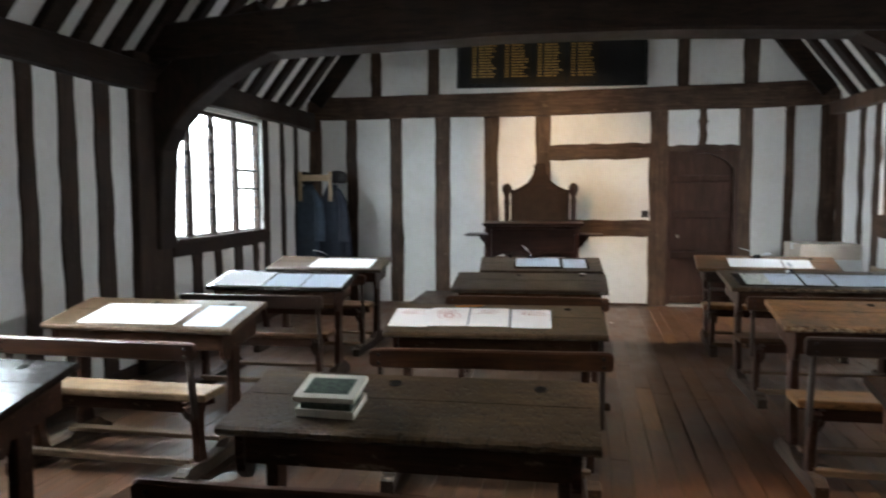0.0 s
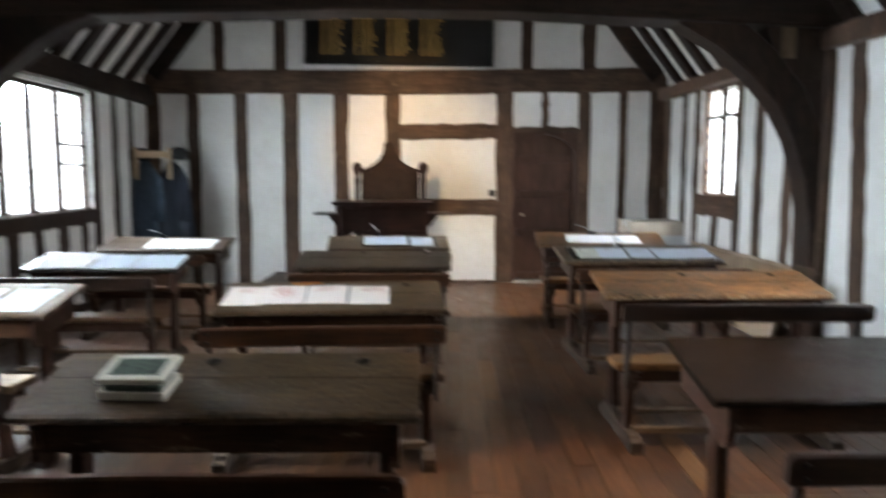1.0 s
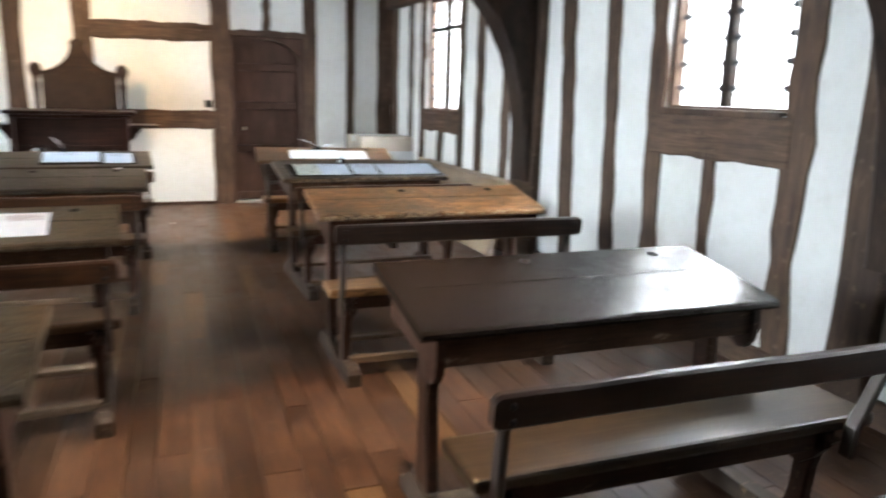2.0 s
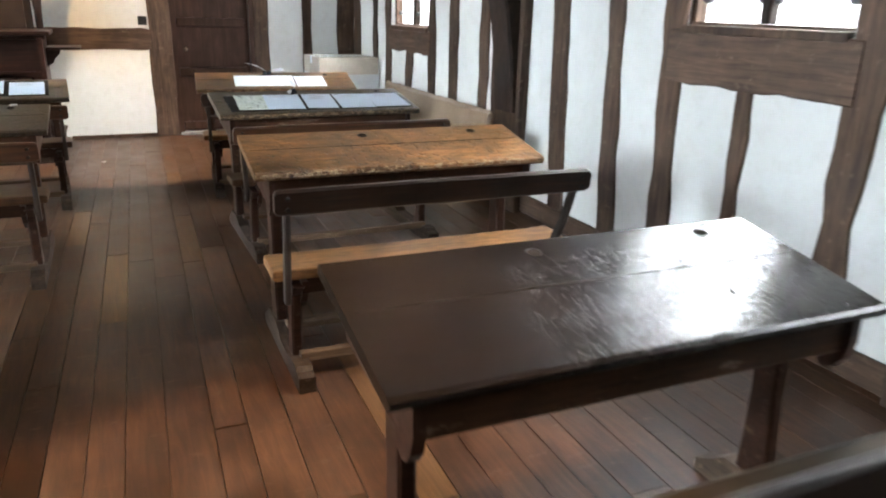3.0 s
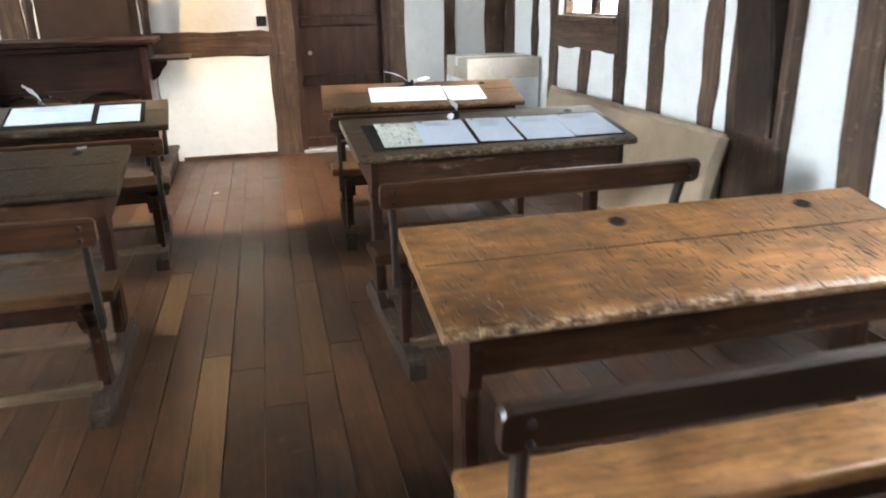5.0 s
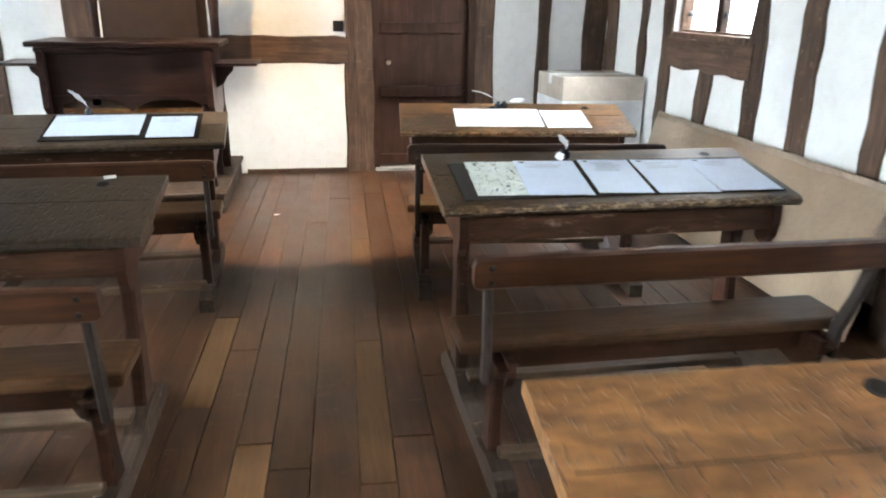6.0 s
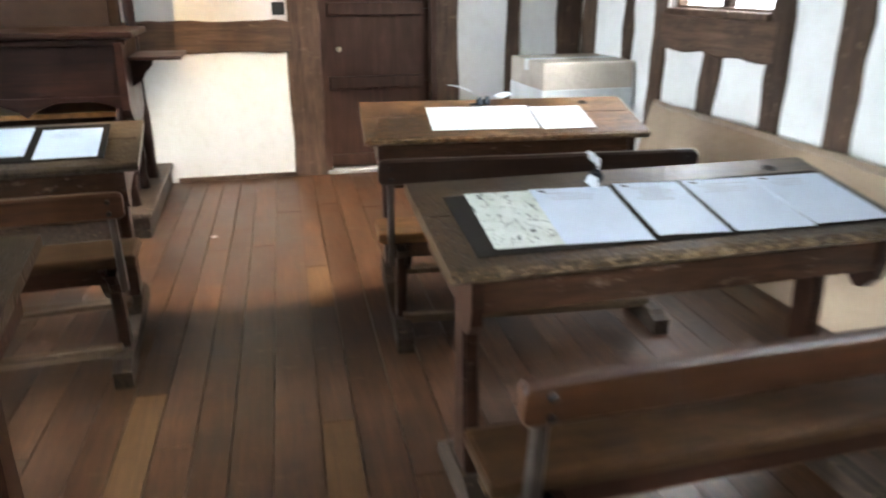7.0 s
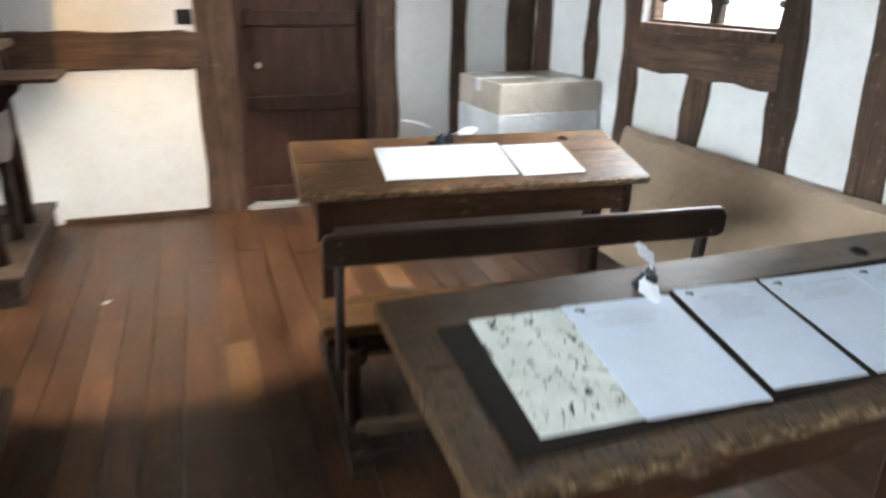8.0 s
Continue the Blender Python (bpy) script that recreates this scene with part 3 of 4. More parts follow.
# ---- windows and door ----
def window(name, wall, out, y0, z0, y1, z1, splits, transom, label, oak):
    """A leaded window in an opening of a side wall; out is the way to the outside."""
    w = tagged(new(name), label, "window", kind="structure")
    xf = wall + out * 0.07
    fr = bmesh.new()
    for lo, hi in (((y0, z0), (y1, z0 + 0.035)), ((y0, z1 - 0.035), (y1, z1)), ((y0, z0 + 0.035), (y0 + 0.035, z1 - 0.035)), ((y1 - 0.035, z0 + 0.035), (y1, z1 - 0.035))):
        add_box(fr, (min(xf - 0.035, xf + 0.035), lo[0], lo[1]), (max(xf - 0.035, xf + 0.035), hi[0], hi[1]), 0.006)
    part("window_frame", fr, oak, w)
    part("window_sill", box((wall - 0.03 if out > 0 else wall - 0.05, y0 + 0.01, z0 - 0.02), (wall + 0.05 if out > 0 else wall + 0.03, y1 - 0.01, z0 + 0.02), 0.006), oak, w)
    edges = [y0 + 0.035, *splits, y1 - 0.035]
    for y in splits:
        part("mullion", timber((xf, y, z0 + 0.036), (xf, y, z1 - 0.036), 0.06, 0.06, (1, 0, 0), 0.004, y, 18), BEAM, w)
    if transom:
        part("transom", box((xf - 0.02, y0 + 0.036, transom - 0.018), (xf + 0.02, y1 - 0.036, transom + 0.018), 0.004), LEAD, w)
    for a, b in zip(edges, edges[1:]):
        glass = part("pane", box((xf - 0.002, a, z0 + 0.036), (xf + 0.002, b, z1 - 0.036)), GLASS, w)
        glass.visible_shadow = False
        lead = bmesh.new()
        n = int((z1 - z0) / 0.13)
        for i in range(1, n):
            z = z0 + (z1 - z0) * i / n
            add_box(lead, (xf - 0.005, a, z - 0.0025), (xf + 0.005, b, z + 0.0025))
            for y, s in ((a, 1), (b, -1)):
                add_box(lead, (xf - 0.012, min(y + s * 0.02, y + s * 0.06), z - 0.016), (xf + 0.012, max(y + s * 0.02, y + s * 0.06), z + 0.016), 0.006)
        add_box(lead, (xf - 0.005, (a + b) / 2 - 0.0025, z0 + 0.036), (xf + 0.005, (a + b) / 2 + 0.0025, z1 - 0.036))
        part("leading", lead, LEAD, w)
    return w


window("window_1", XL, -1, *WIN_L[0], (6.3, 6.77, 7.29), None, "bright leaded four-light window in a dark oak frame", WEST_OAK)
window("window_2", XR, 1, *WIN_R[0], (7.72,), 2.05, "leaded two-light window with a transom in oak", OAK)
window("window_3", XR, 1, *WIN_R[1], (3.6,), None, "bright leaded two-light window over a thick oak sill", OAK)
window("window_4", XR, 1, *WIN_R[2], (1.55, 1.99), None, "leaded window in a brown oak frame", OAK)
window("window_5", XL, -1, *WIN_L[1], (3.2,), None, "leaded two-light window in a dark oak frame", WEST_OAK)
# casement bars of the light that opens
casement = tagged(new("casement"), "small iron opening casement in the leaded window", "casement", kind="structure")
for z in (1.52, 1.72):
    part("bar", box((XL - 0.09, 7.32, z - 0.012), (XL - 0.05, 7.95, z + 0.012), 0.003), IRON, casement)

door = tagged(new("door_1"), "closed dark brown panelled door with an arched head", "door", kind="structure")
arc = [(DOOR_X0 + 0.04 + (DOOR_X1 - DOOR_X0 - 0.08) * i / 12, 1.74 + 0.2 * math.sin(math.pi * i / 12) ** 0.8) for i in range(13)]
head = [(DOOR_X0 - 0.03, DOOR_H), (DOOR_X0 - 0.03, 0), (DOOR_X0 + 0.04, 0)] + arc + [(DOOR_X1 - 0.04, 0), (DOOR_X1 + 0.02, 0), (DOOR_X1 + 0.02, DOOR_H)]
part("door_frame", plate(head, YN - 0.005, YN + 0.1), DOOR, door)
rails = (0.09, 0.66, 1.17, 1.62)
for z0, z1 in zip((0.05,) + rails, rails + (1.96,)):
    part("panel", box((DOOR_X0 + 0.042, YN + 0.06, z0 + 0.002), (DOOR_X1 - 0.042, YN + 0.095, z1 - 0.002), 0.003), DOOR, door)
for z in rails:
    part("batten", box((DOOR_X0 + 0.05, YN + 0.025, z - 0.045), (DOOR_X1 - 0.085, YN + 0.059, z + 0.045), 0.01), DOOR, door)
part("backing", box((DOOR_X0 + 0.002, YN + 0.102, 0.0), (DOOR_X1 - 0.002, YN + 0.14, DOOR_H - 0.002)), DOOR, door)
part("door_knob", turned([(0.006, 0), (0.006, 0.02), (0.018, 0.03), (0.02, 0.042), (0.01, 0.052)], pose(1.11, YN + 0.03, 0.9, 90)), BRASS, door, "pale brass knob", True)
part("threshold", box((DOOR_X0 + 0.002, YN - 0.03, 0.0), (DOOR_X1 - 0.002, YN + 0.12, 0.03), 0.006), STONE, door, "pale stone threshold")
tagged(part("baseboard", box((-0.07, YN - 0.02, 0), (0.75, YN - 0.003, 0.035), 0.004), OAK), "thin dark oak skirting at the wall foot", "baseboard", kind="structure")


# ---- school desks ----
def shape_top(w, d, t, seed, wear):
    """A desk board with a worn, wavy front edge."""
    bm = bmesh.new()
    n = 60
    rows = []
    for j, (y, z) in enumerate([(0.012, -t), (0, -t * 0.55), (0.004, -t * 0.15), (0.018, 0), (0.03, 0), (0.05, 0), (d * 0.5, 0), (d - 0.01, 0), (d, -0.008), (d, -t)]):
        row = []
        for i in range(n + 1):
            x = -w / 2 + w * i / n
            dy = wear * 0.005 * noise.noise((i * 0.6, seed, 2)) * (1.2 if j in (1, 2, 3) else 0)
            dz = wear * -0.004 * max(0, noise.noise((i * 0.9, seed, 5))) * (1.2 if j in (2, 3) else 0)
            row.append(bm.verts.new((x, y + dy, z + dz)))
        rows.append(row)
    m = len(rows)
    for a in range(m):
        r, q = rows[a], rows[(a + 1) % m]
        for i in range(n):
            bm.faces.new((r[i], r[i + 1], q[i + 1], q[i]))
    bm.faces.new([r[0] for r in rows])
    bm.faces.new([r[-1] for r in rows][::-1])
    return bm


def school_desk(x0, x1, yf, zf, turn, top_mat, seat_mat, label, depth=0.45, slope=11.0, wells=(0.42, 0.82), ledge=False, shift=0.0, over=(0.0, 0.0), seat_at=(-0.36, -0.14), lift=0.0):
    """A long desk and its bench on shared sledge feet; the origin lies on the floor under the desk's near edge. shift moves the bench, seat_at its seat."""
    w = x1 - x0
    seed = x0 * 3.1 + yf
    m = pose((x0 + x1) / 2, yf, 0, 0, 0, turn)
    desk = thing("school_desk", m, label, "school desk", "school desks in rows")
    tilt = pose(0, 0, zf, slope, 0, 0)
    top = part("desktop", shape_top(w, depth, 0.032, seed, 0.3 if top_mat == DARK else 1.2), top_mat, desk)
    top.matrix_basis = tilt
    # a joint along the board
    part("board_joint", box((-w / 2 + 0.02, depth * 0.56, 0.0002), (w / 2 - 0.02, depth * 0.56 + 0.003, 0.001)), MAT, top)
    for f in wells:
        x = -w / 2 + w * f
        ring = bmesh.new()
        sides = 20
        loops = [[ring.verts.new((x + r * math.cos(k * math.tau / sides), depth - 0.075 + r * math.sin(k * math.tau / sides), z)) for k in range(sides)] for r, z in ((0.024, -0.002), (0.023, 0.0015), (0.018, 0.002), (0.0165, -0.004))]
        for p, q in zip(loops, loops[1:]):
            for k in range(sides):
                ring.faces.new((p[k], p[(k + 1) % sides], q[(k + 1) % sides], q[k]))
        part("inkwell", ring, IRON, top, "dark metal inkwell rim")
        part("hole", turned([(0.017, -0.006), (0.017, 0.0008)], pose(x, depth - 0.075, 0), 20), MAT, top, "black inkwell hole")
    rise = math.tan(radians(slope))
    ex = w / 2 - 0.07
    # apron and scrolled brackets
    part("apron", box((-ex - 0.01, 0.045, zf - 0.125), (ex + 0.01, 0.07, zf - 0.025), 0.004), APRON, desk)
    part("back_board", box((-ex, depth - 0.075, zf - 0.06), (ex, depth - 0.05, zf + rise * depth - 0.05), 0.004), FRAME, desk)
    for s in (-1, 1):
        x = s * ex
        scroll = [(0.03, zf - 0.03), (0.028, zf - 0.1), (0.04, zf - 0.15), (0.065, zf - 0.18), (0.095, zf - 0.188), (0.122, zf - 0.17), (0.13, zf - 0.135), (depth - 0.05, zf - 0.1), (depth - 0.04, zf + rise * depth - 0.055), (0.2, zf + 0.0)]
        part("side_board", plate(scroll, x - 0.014, x + 0.014, "yz"), FRAME, desk)
        legs = bmesh.new()
        add_sweep(legs, [(x - s * 0.035, 0.215 + 0.02 * t, 0.055 + t * (zf - 0.085)) for t in (0, 0.25, 0.5, 0.75, 1)], [0.13, 0.1, 0.085, 0.09, 0.11], 0.045, (1, 0, 0), 0.002, seed)
        part("desk_leg", legs, FRAME, desk)
        k = shift
        foot = [(-0.49 + k, 0.0), (0.42, 0.0), (0.42, 0.04), (0.36, 0.07), (0.31, 0.11), (0.14, 0.11), (0.05, 0.07), (-0.26 + k, 0.065), (-0.36 + k, 0.085), (-0.43 + k, 0.085), (-0.45 + k, 0.07), (-0.49 + k, 0.062)]
        part("foot", plate(foot, x - s * 0.035 - 0.032, x - s * 0.035 + 0.032, "yz"), FOOT, desk)
        xs = x - s * 0.04
        part("seat_leg", add_sweep(bmesh.new(), [(xs, -0.3 + k + 0.03 * (1 - t), 0.06 + t * 0.335) for t in (0, 0.3, 0.6, 0.85, 1)], [0.1, 0.07, 0.07, 0.1, 0.19], 0.042, (1, 0, 0), 0.002, seed + 2), FRAME, desk)
        outline = [(-0.38 + k, 0.4045), (-0.08 + k, 0.4045), (-0.09 + k, 0.345), (-0.13 + k, 0.325), (-0.17 + k, 0.335), (-0.2 + k, 0.29), (-0.29 + k, 0.27), (-0.34 + k, 0.31), (-0.38 + k, 0.36)]
        part("seat_bracket", plate(outline, xs - s * 0.024 - 0.012, xs - s * 0.024 + 0.012, "yz"), FRAME, desk)
        xo = x + s * 0.004
        xt = xo + s * over[s > 0]
        back = seat_at[0] - 0.03 + k
        strut = add_sweep(bmesh.new(), [(xo, back + 0.012, 0.33), (xo, back, 0.43), ((xo + xt) / 2, (back - 0.425 + k) / 2, 0.55), (xt, -0.425 + k, zf - 0.05 + lift)], [0.046, 0.05, 0.042, 0.04], 0.024, (1, 0, 0), 0, 0, 0.006)
        part("back_strut", strut, STRUT, desk, "slim dark iron strut")
        for z in (zf - 0.068 + lift, zf - 0.028 + lift):
            part("bolt", turned([(0.009, 0), (0.009, 0.004), (0.005, 0.007)], pose(xt, -0.465 + k, z, 90), 8), IRON, desk)
    if ledge:
        part("book_ledge", box((-ex + 0.016, 0.09, zf - 0.235), (ex - 0.016, depth - 0.08, zf - 0.22), 0.003), FRAME, desk)
    part("footrest", box((-ex + 0.04, 0.06, 0.1), (ex - 0.04, 0.13, 0.125), 0.006), STRETCHER, desk)
    part("seat", box((-w / 2 + 0.02 - over[0], seat_at[0] + k, 0.405), (w / 2 - 0.02 + over[1], seat_at[1] + k, 0.447), 0.013), seat_mat, desk)
    part("seat_rail", box((-ex, seat_at[0] + 0.025 + k, 0.34), (ex, seat_at[0] + 0.047 + k, 0.404), 0.003), FRAME, desk)
    part("seat_rail", box((-ex, seat_at[1] - 0.045 + k, 0.35), (ex, seat_at[1] - 0.023 + k, 0.404), 0.003), FRAME, desk)
    part("stretcher", box((-ex + 0.04, -0.37 + k, 0.068), (ex - 0.04, -0.33 + k, 0.105), 0.006), STRETCHER, desk)
    long = w + over[0] + over[1]
    ends = [0.0, 0.006, 0.018, *[(i + 1) / 12 * (long - 0.04) for i in range(11)], long - 0.058, long - 0.046, long - 0.04]
    rail = add_sweep(bmesh.new(), [(-w / 2 - over[0] + 0.02 + x, -0.445 + k, zf - 0.045 + lift) for x in ends], [0.066, 0.084, 0.094] + [0.096] * 11 + [0.094, 0.084, 0.066], 0.032, (0, 1, 0.1), 0.0015, seed, 0.012)
    part("backrest", rail, DARK_RAIL if top_mat in (DARK, WARM, HONEY) else RAIL, desk)
    return m @ tilt, w, depth


DESKS = {}
for key, x0, x1, yf, zf, turn, depth, slope, shift, top_mat, seat_mat, label in [
    ("r0", 0.74, 2.0, 0.55, 0.72, -2, 0.5, 10, 0.0, DARK, DARK_SEAT, "blackened oak school desk with its bench by the windows"),
    ("r1", 0.75, 2.07, 2.195, 0.71, -1, 0.54, 10, 0.01, DARK, DARK_SEAT, "glossy blackened oak school desk with carved, nicked top and bench"),
    ("r2", 0.805, 2.055, 3.815, 0.778, -1, 0.435, 11, 0.19, HONEY, PALE_SEAT, "honey-brown worn oak school desk with pale bench and dark frame"),
    ("r3", 0.91, 2.17, 5.515, 0.758, 0.7, 0.5, 9.5, 0.0, BROWN, SEAT, "dark oak school desk with row of worksheets and chipped front edge"),
    ("r4", 0.945, 2.2, 7.02, 0.735, -5, 0.43, 13, -0.01, WARM, PALE_SEAT, "brown oak school desk with open white papers and a quill"),
    ("m1", -1.405, -0.21, 2.0, 0.74, -1, 0.44, 11, 0.04, OLIVE, SEAT, "dark brown oak school desk with a cream box on it"),
    ("m2", -1.29, -0.08, 3.74, 0.715, 2.5, 0.5, 10, 0.06, OLIVE, SEAT, "dark brown oak school desk with four pinkish sheets"),
    ("m3", -1.17, 0.02, 5.4, 0.73, 0, 0.475, 10, 0.1, UMBER, SEAT, "bare olive-brown oak school desk with its bench"),
    ("m4", -1.12, 0.07, 6.96, 0.705, 3, 0.46, 12, 0.06, UMBER, SEAT, "dark oak school desk with bluish papers before the master's desk"),
    ("l1", -3.4, -2.2, 2.03, 0.735, 0, 0.45, 11, 0.04, DARK, SEAT, "shiny blackened oak school desk near the window wall"),
    ("l2", -3.27, -2.09, 3.57, 0.735, -2, 0.48, 11, 0.12, OLIVE, TAN_SEAT, "brown oak school desk with large white sheets on it"),
    ("l3", -3.12, -1.99, 5.26, 0.735, 0, 0.45, 11, 0.04, DARK, SEAT, "dark oak school desk with pale blue sheets by the window"),
    ("l4", -3.2, -2.03, 6.62, 0.735, -2, 0.45, 11, 0.04, UMBER, SEAT, "brown oak school desk with white papers and a quill"),
]:
    DESKS[key] = school_desk(x0, x1, yf, zf, turn, top_mat, seat_mat, label, depth, slope, shift=shift, ledge=key == "r4", over={"r2": (0, 0.08), "r1": (0.0, 0.08), "r3": (0.025, 0.02), "m1": (0.03, 0)}.get(key, (0, 0)),
                              lift=0.022 if key == "r4" else 0.0, seat_at={"r1": (-0.37, -0.12), "r3": (-0.31, -0.11)}.get(key, (-0.36, -0.14)), wells=(0.42, 0.88) if key == "r3" else (0.42, 0.84))


# ---- papers, quills, small things on the desks ----
def sheet(key, x, y, w, h, turn, mat, label, name="worksheet", lines=0, mark=True, lift=0.0, thick=0.0012, ink=None):
    """A sheet on a desk's slope; x from the board's left end and y from its near edge, to the sheet's near left corner."""
    m, dw, _ = DESKS[key]
    ob = thing(name, m @ pose(-dw / 2 + x, y, 0.0012 + lift, 0, 0, turn), label, "paper", "papers on the desks")
    bm = bmesh.new()
    nx, ny = 5, 6
    vs = [[[bm.verts.new((w * i / nx, h * j / ny, k * thick + 0.0022 * max(0, noise.noise((i * 0.7 + x * 9, j * 0.6, y * 7 + lift * 99)))) ) for j in range(ny + 1)] for i in range(nx + 1)] for k in (0, 1)]
    for i in range(nx):
        for j in range(ny):
            bm.faces.new((vs[1][i][j], vs[1][i + 1][j], vs[1][i + 1][j + 1], vs[1][i][j + 1]))
            bm.faces.new((vs[0][i][j], vs[0][i][j + 1], vs[0][i + 1][j + 1], vs[0][i + 1][j]))
    rim = [(i, 0) for i in range(nx)] + [(nx, j) for j in range(ny)] + [(i, ny) for i in range(nx, 0, -1)] + [(0, j) for j in range(ny, 0, -1)]
    for (a, b), (c, d) in zip(rim, rim[1:] + rim[:1]):
        bm.faces.new((vs[0][a][b], vs[0][c][d], vs[1][c][d], vs[1][a][b]))
    part("page", bm, mat, ob, smooth=False)
    if lines:
        rnd = random.Random(int(x * 1000 + y * 77))
        for i in range(lines):
            yy = h * (0.88 - 0.032 * i * (1 if lines > 6 else 1.3))
            x0 = w * rnd.uniform(0.12, 0.3)
            x1 = min(w * 0.9, x0 + w * rnd.uniform(0.35, 0.62))
            part("printed_line", box((x0, yy, thick + 0.0026), (x1, yy + 0.0022, thick + 0.003)), ink or GREY_INK, ob)
    if mark:
        bm = bmesh.new()
        add_box(bm, (w * 0.08, h * 0.92, thick + 0.0026), (w * 0.17, h * 0.945, thick + 0.0032))
        add_box(bm, (w * 0.12, h * 0.9, thick + 0.0026), (w * 0.15, h * 0.92, thick + 0.0032))
        part("printed_mark", bm, BLACK_INK, ob)
    return ob


def quill(key, x, y, turn, lean, curl, size, label):
    """A white feather pen standing in a small ink bottle."""
    m, dw, _ = DESKS[key]
    ob = thing("quill_pen", m @ pose(-dw / 2 + x, y, 0.0015, 0, 0, turn), label, "quill", "quills on the desks")
    part("ink_bottle", turned([(0.016, 0), (0.018, 0.004), (0.018, 0.02), (0.009, 0.027), (0.011, 0.034)], None, 14), INKGLASS, ob, "small dark ink bottle", True)
    bm, pts = bmesh.new(), []
    n = 14
    for i in range(n + 1):
        t = i / n
        pts.append(Vector((size * t * math.cos(radians(lean)) + 0.0, curl * size * t * t, 0.03 + size * t * math.sin(radians(lean)) - 0.3 * curl * size * t * t)))
    rows = []
    for i, p in enumerate(pts):
        t = i / n
        half = 0.0 if t < 0.25 else 0.017 * math.sin(math.pi * min(1, (t - 0.25) / 0.78)) ** 0.6
        wob = 0.008 * noise.noise((i * 1.7, x * 5, y * 3))
        rows.append([bm.verts.new(p + Vector((0, -half - 0.0015 + wob, -half * 0.3))), bm.verts.new(p + Vector((0, 0, 0.004))), bm.verts.new(p + Vector((0, half + 0.0015 + wob, half * 0.4))), bm.verts.new(p + Vector((0, 0, -0.0012)))])
    for r, q in zip(rows, rows[1:]):
        for k in range(4):
            bm.faces.new((r[k], r[(k + 1) % 4], q[(k + 1) % 4], q[k]))
    bm.faces.new(rows[0])
    bm.faces.new(rows[-1][::-1])
    part("feather", bm, FEATHER, ob, "white feather with frayed vane")


def folder(key, x, y, w, h, mat, label, lift=0.0, turn=0.0, thick=0.004):
    m, dw, _ = DESKS[key]
    ob = thing("writing_mat", m @ pose(-dw / 2 + x, y, 0.0008 + lift, 0, 0, turn), label, "mat", "mats on the desks")
    part("board", box((0, 0, 0), (w, h, thick), 0.001), mat, ob)


A4 = (0.21, 0.297)
folder("r3", 0.078, 0.06, 1.15, 0.322, MAT, "black writing mat under the worksheets", 0, 0, 0.003)
sheet("r3", 0.128, 0.09, *A4, -2, SPECKLED, "pale green sheet with black speckled pattern", "patterned_sheet", 0, False, 0.003)
sheet("r3", 0.298, 0.078, 0.226, 0.305, -4, BLUE_PAPER, "white worksheet with small grey printed lines", lines=4, lift=0.0055)
sheet("r3", 0.547, 0.084, 0.192, 0.3, -4, BLUE_PAPER, "bluish-white worksheet with faint printed lines", lines=9, lift=0.003)
sheet("r3", 0.758, 0.07, 0.225, 0.302, -2.5, BLUE_PAPER, "bluish-white worksheet with faint printed lines", lines=5, lift=0.003)
sheet("r3", 0.985, 0.066, 0.23, 0.292, -1, BLUE_PAPER, "bluish-white worksheet overlapping its neighbour", lines=4, lift=0.0055)
quill("r3", 0.535, 0.42, 75, 66, 0.4, 0.06, "short white feather pen in a small ink bottle")
quill("r3", 0.515, 0.405, 222, 5, 0.5, 0.075, "crumpled white feather lying over the papers")
sheet("r4", 0.295, 0.076, 0.474, 0.258, -0.6, PAPER, "large open white sheet folded along its middle", "open_sheet", 0, False)
sheet("r4", 0.785, 0.058, 0.24, 0.25, 1, PAPER, "plain white sheet of paper", "paper_sheet", 0, False)
quill("r4", 0.555, 0.355, 150, 35, 0.5, 0.16, "white feather pen leaning from an ink bottle")
quill("r4", 0.59, 0.36, 10, 3, 0.2, 0.13, "white feather pen lying at the desk's far edge")
folder("m4", 0.335, 0.078, 0.73, 0.34, MAT, "black writing mat under bluish papers", 0, 0, 0.003)
sheet("m4", 0.35, 0.132, 0.432, 0.278, 0, BLUE_PAPER, "open bluish-white sheet folded in the middle", "open_sheet", 6, False, 0.003)
sheet("m4", 0.815, 0.092, 0.225, 0.282, 0, BLUE_PAPER, "bluish-white printed sheet of paper", "paper_sheet", 6, False, 0.003)
quill("m4", 0.5, 0.43, 130, 50, 0.3, 0.13, "thin white feather pen in an ink bottle")
for i, x in enumerate((0.045, 0.495, 0.73, 0.265)):
    SEALED = sheet("m2", x - 0.035, 0.1 + 0.012 * (i % 2), 0.222, 0.3, (-1, 0.5, 0, 1)[i], PINK_PAPER, "pinkish printed sheet with faint red writing", "paper_sheet", 8, False, 0.001 * (i % 2), ink=RED_INK)
m, dw, _ = DESKS["m2"]
ring = bmesh.new()
for r0, r1 in ((0.062, 0.066), (0.048, 0.05), (0.02, 0.034)):
    loops = [[ring.verts.new((q * math.cos(k * math.tau / 28), q * math.sin(k * math.tau / 28), 0)) for k in range(28)] for q in (r0, r1)]
    for k in range(28):
        ring.faces.new((loops[0][k], loops[0][(k + 1) % 28], loops[1][(k + 1) % 28], loops[1][k]))
seal = part("round_print", ring, RED_INK, SEALED, "faint red round print")
seal.matrix_basis = pose(0.112, 0.16, 0.0042)
pencil = thing("pencil", m @ pose(-dw / 2 + 0.36, 0.435, 0.0065, 0, 0, 6), "short orange pencil above the pinkish sheets", "pencil")
part("shaft", add_rod(bmesh.new(), (0, 0, 0), (0.16, 0, 0), 0.0042, 6), PENCIL, pencil)
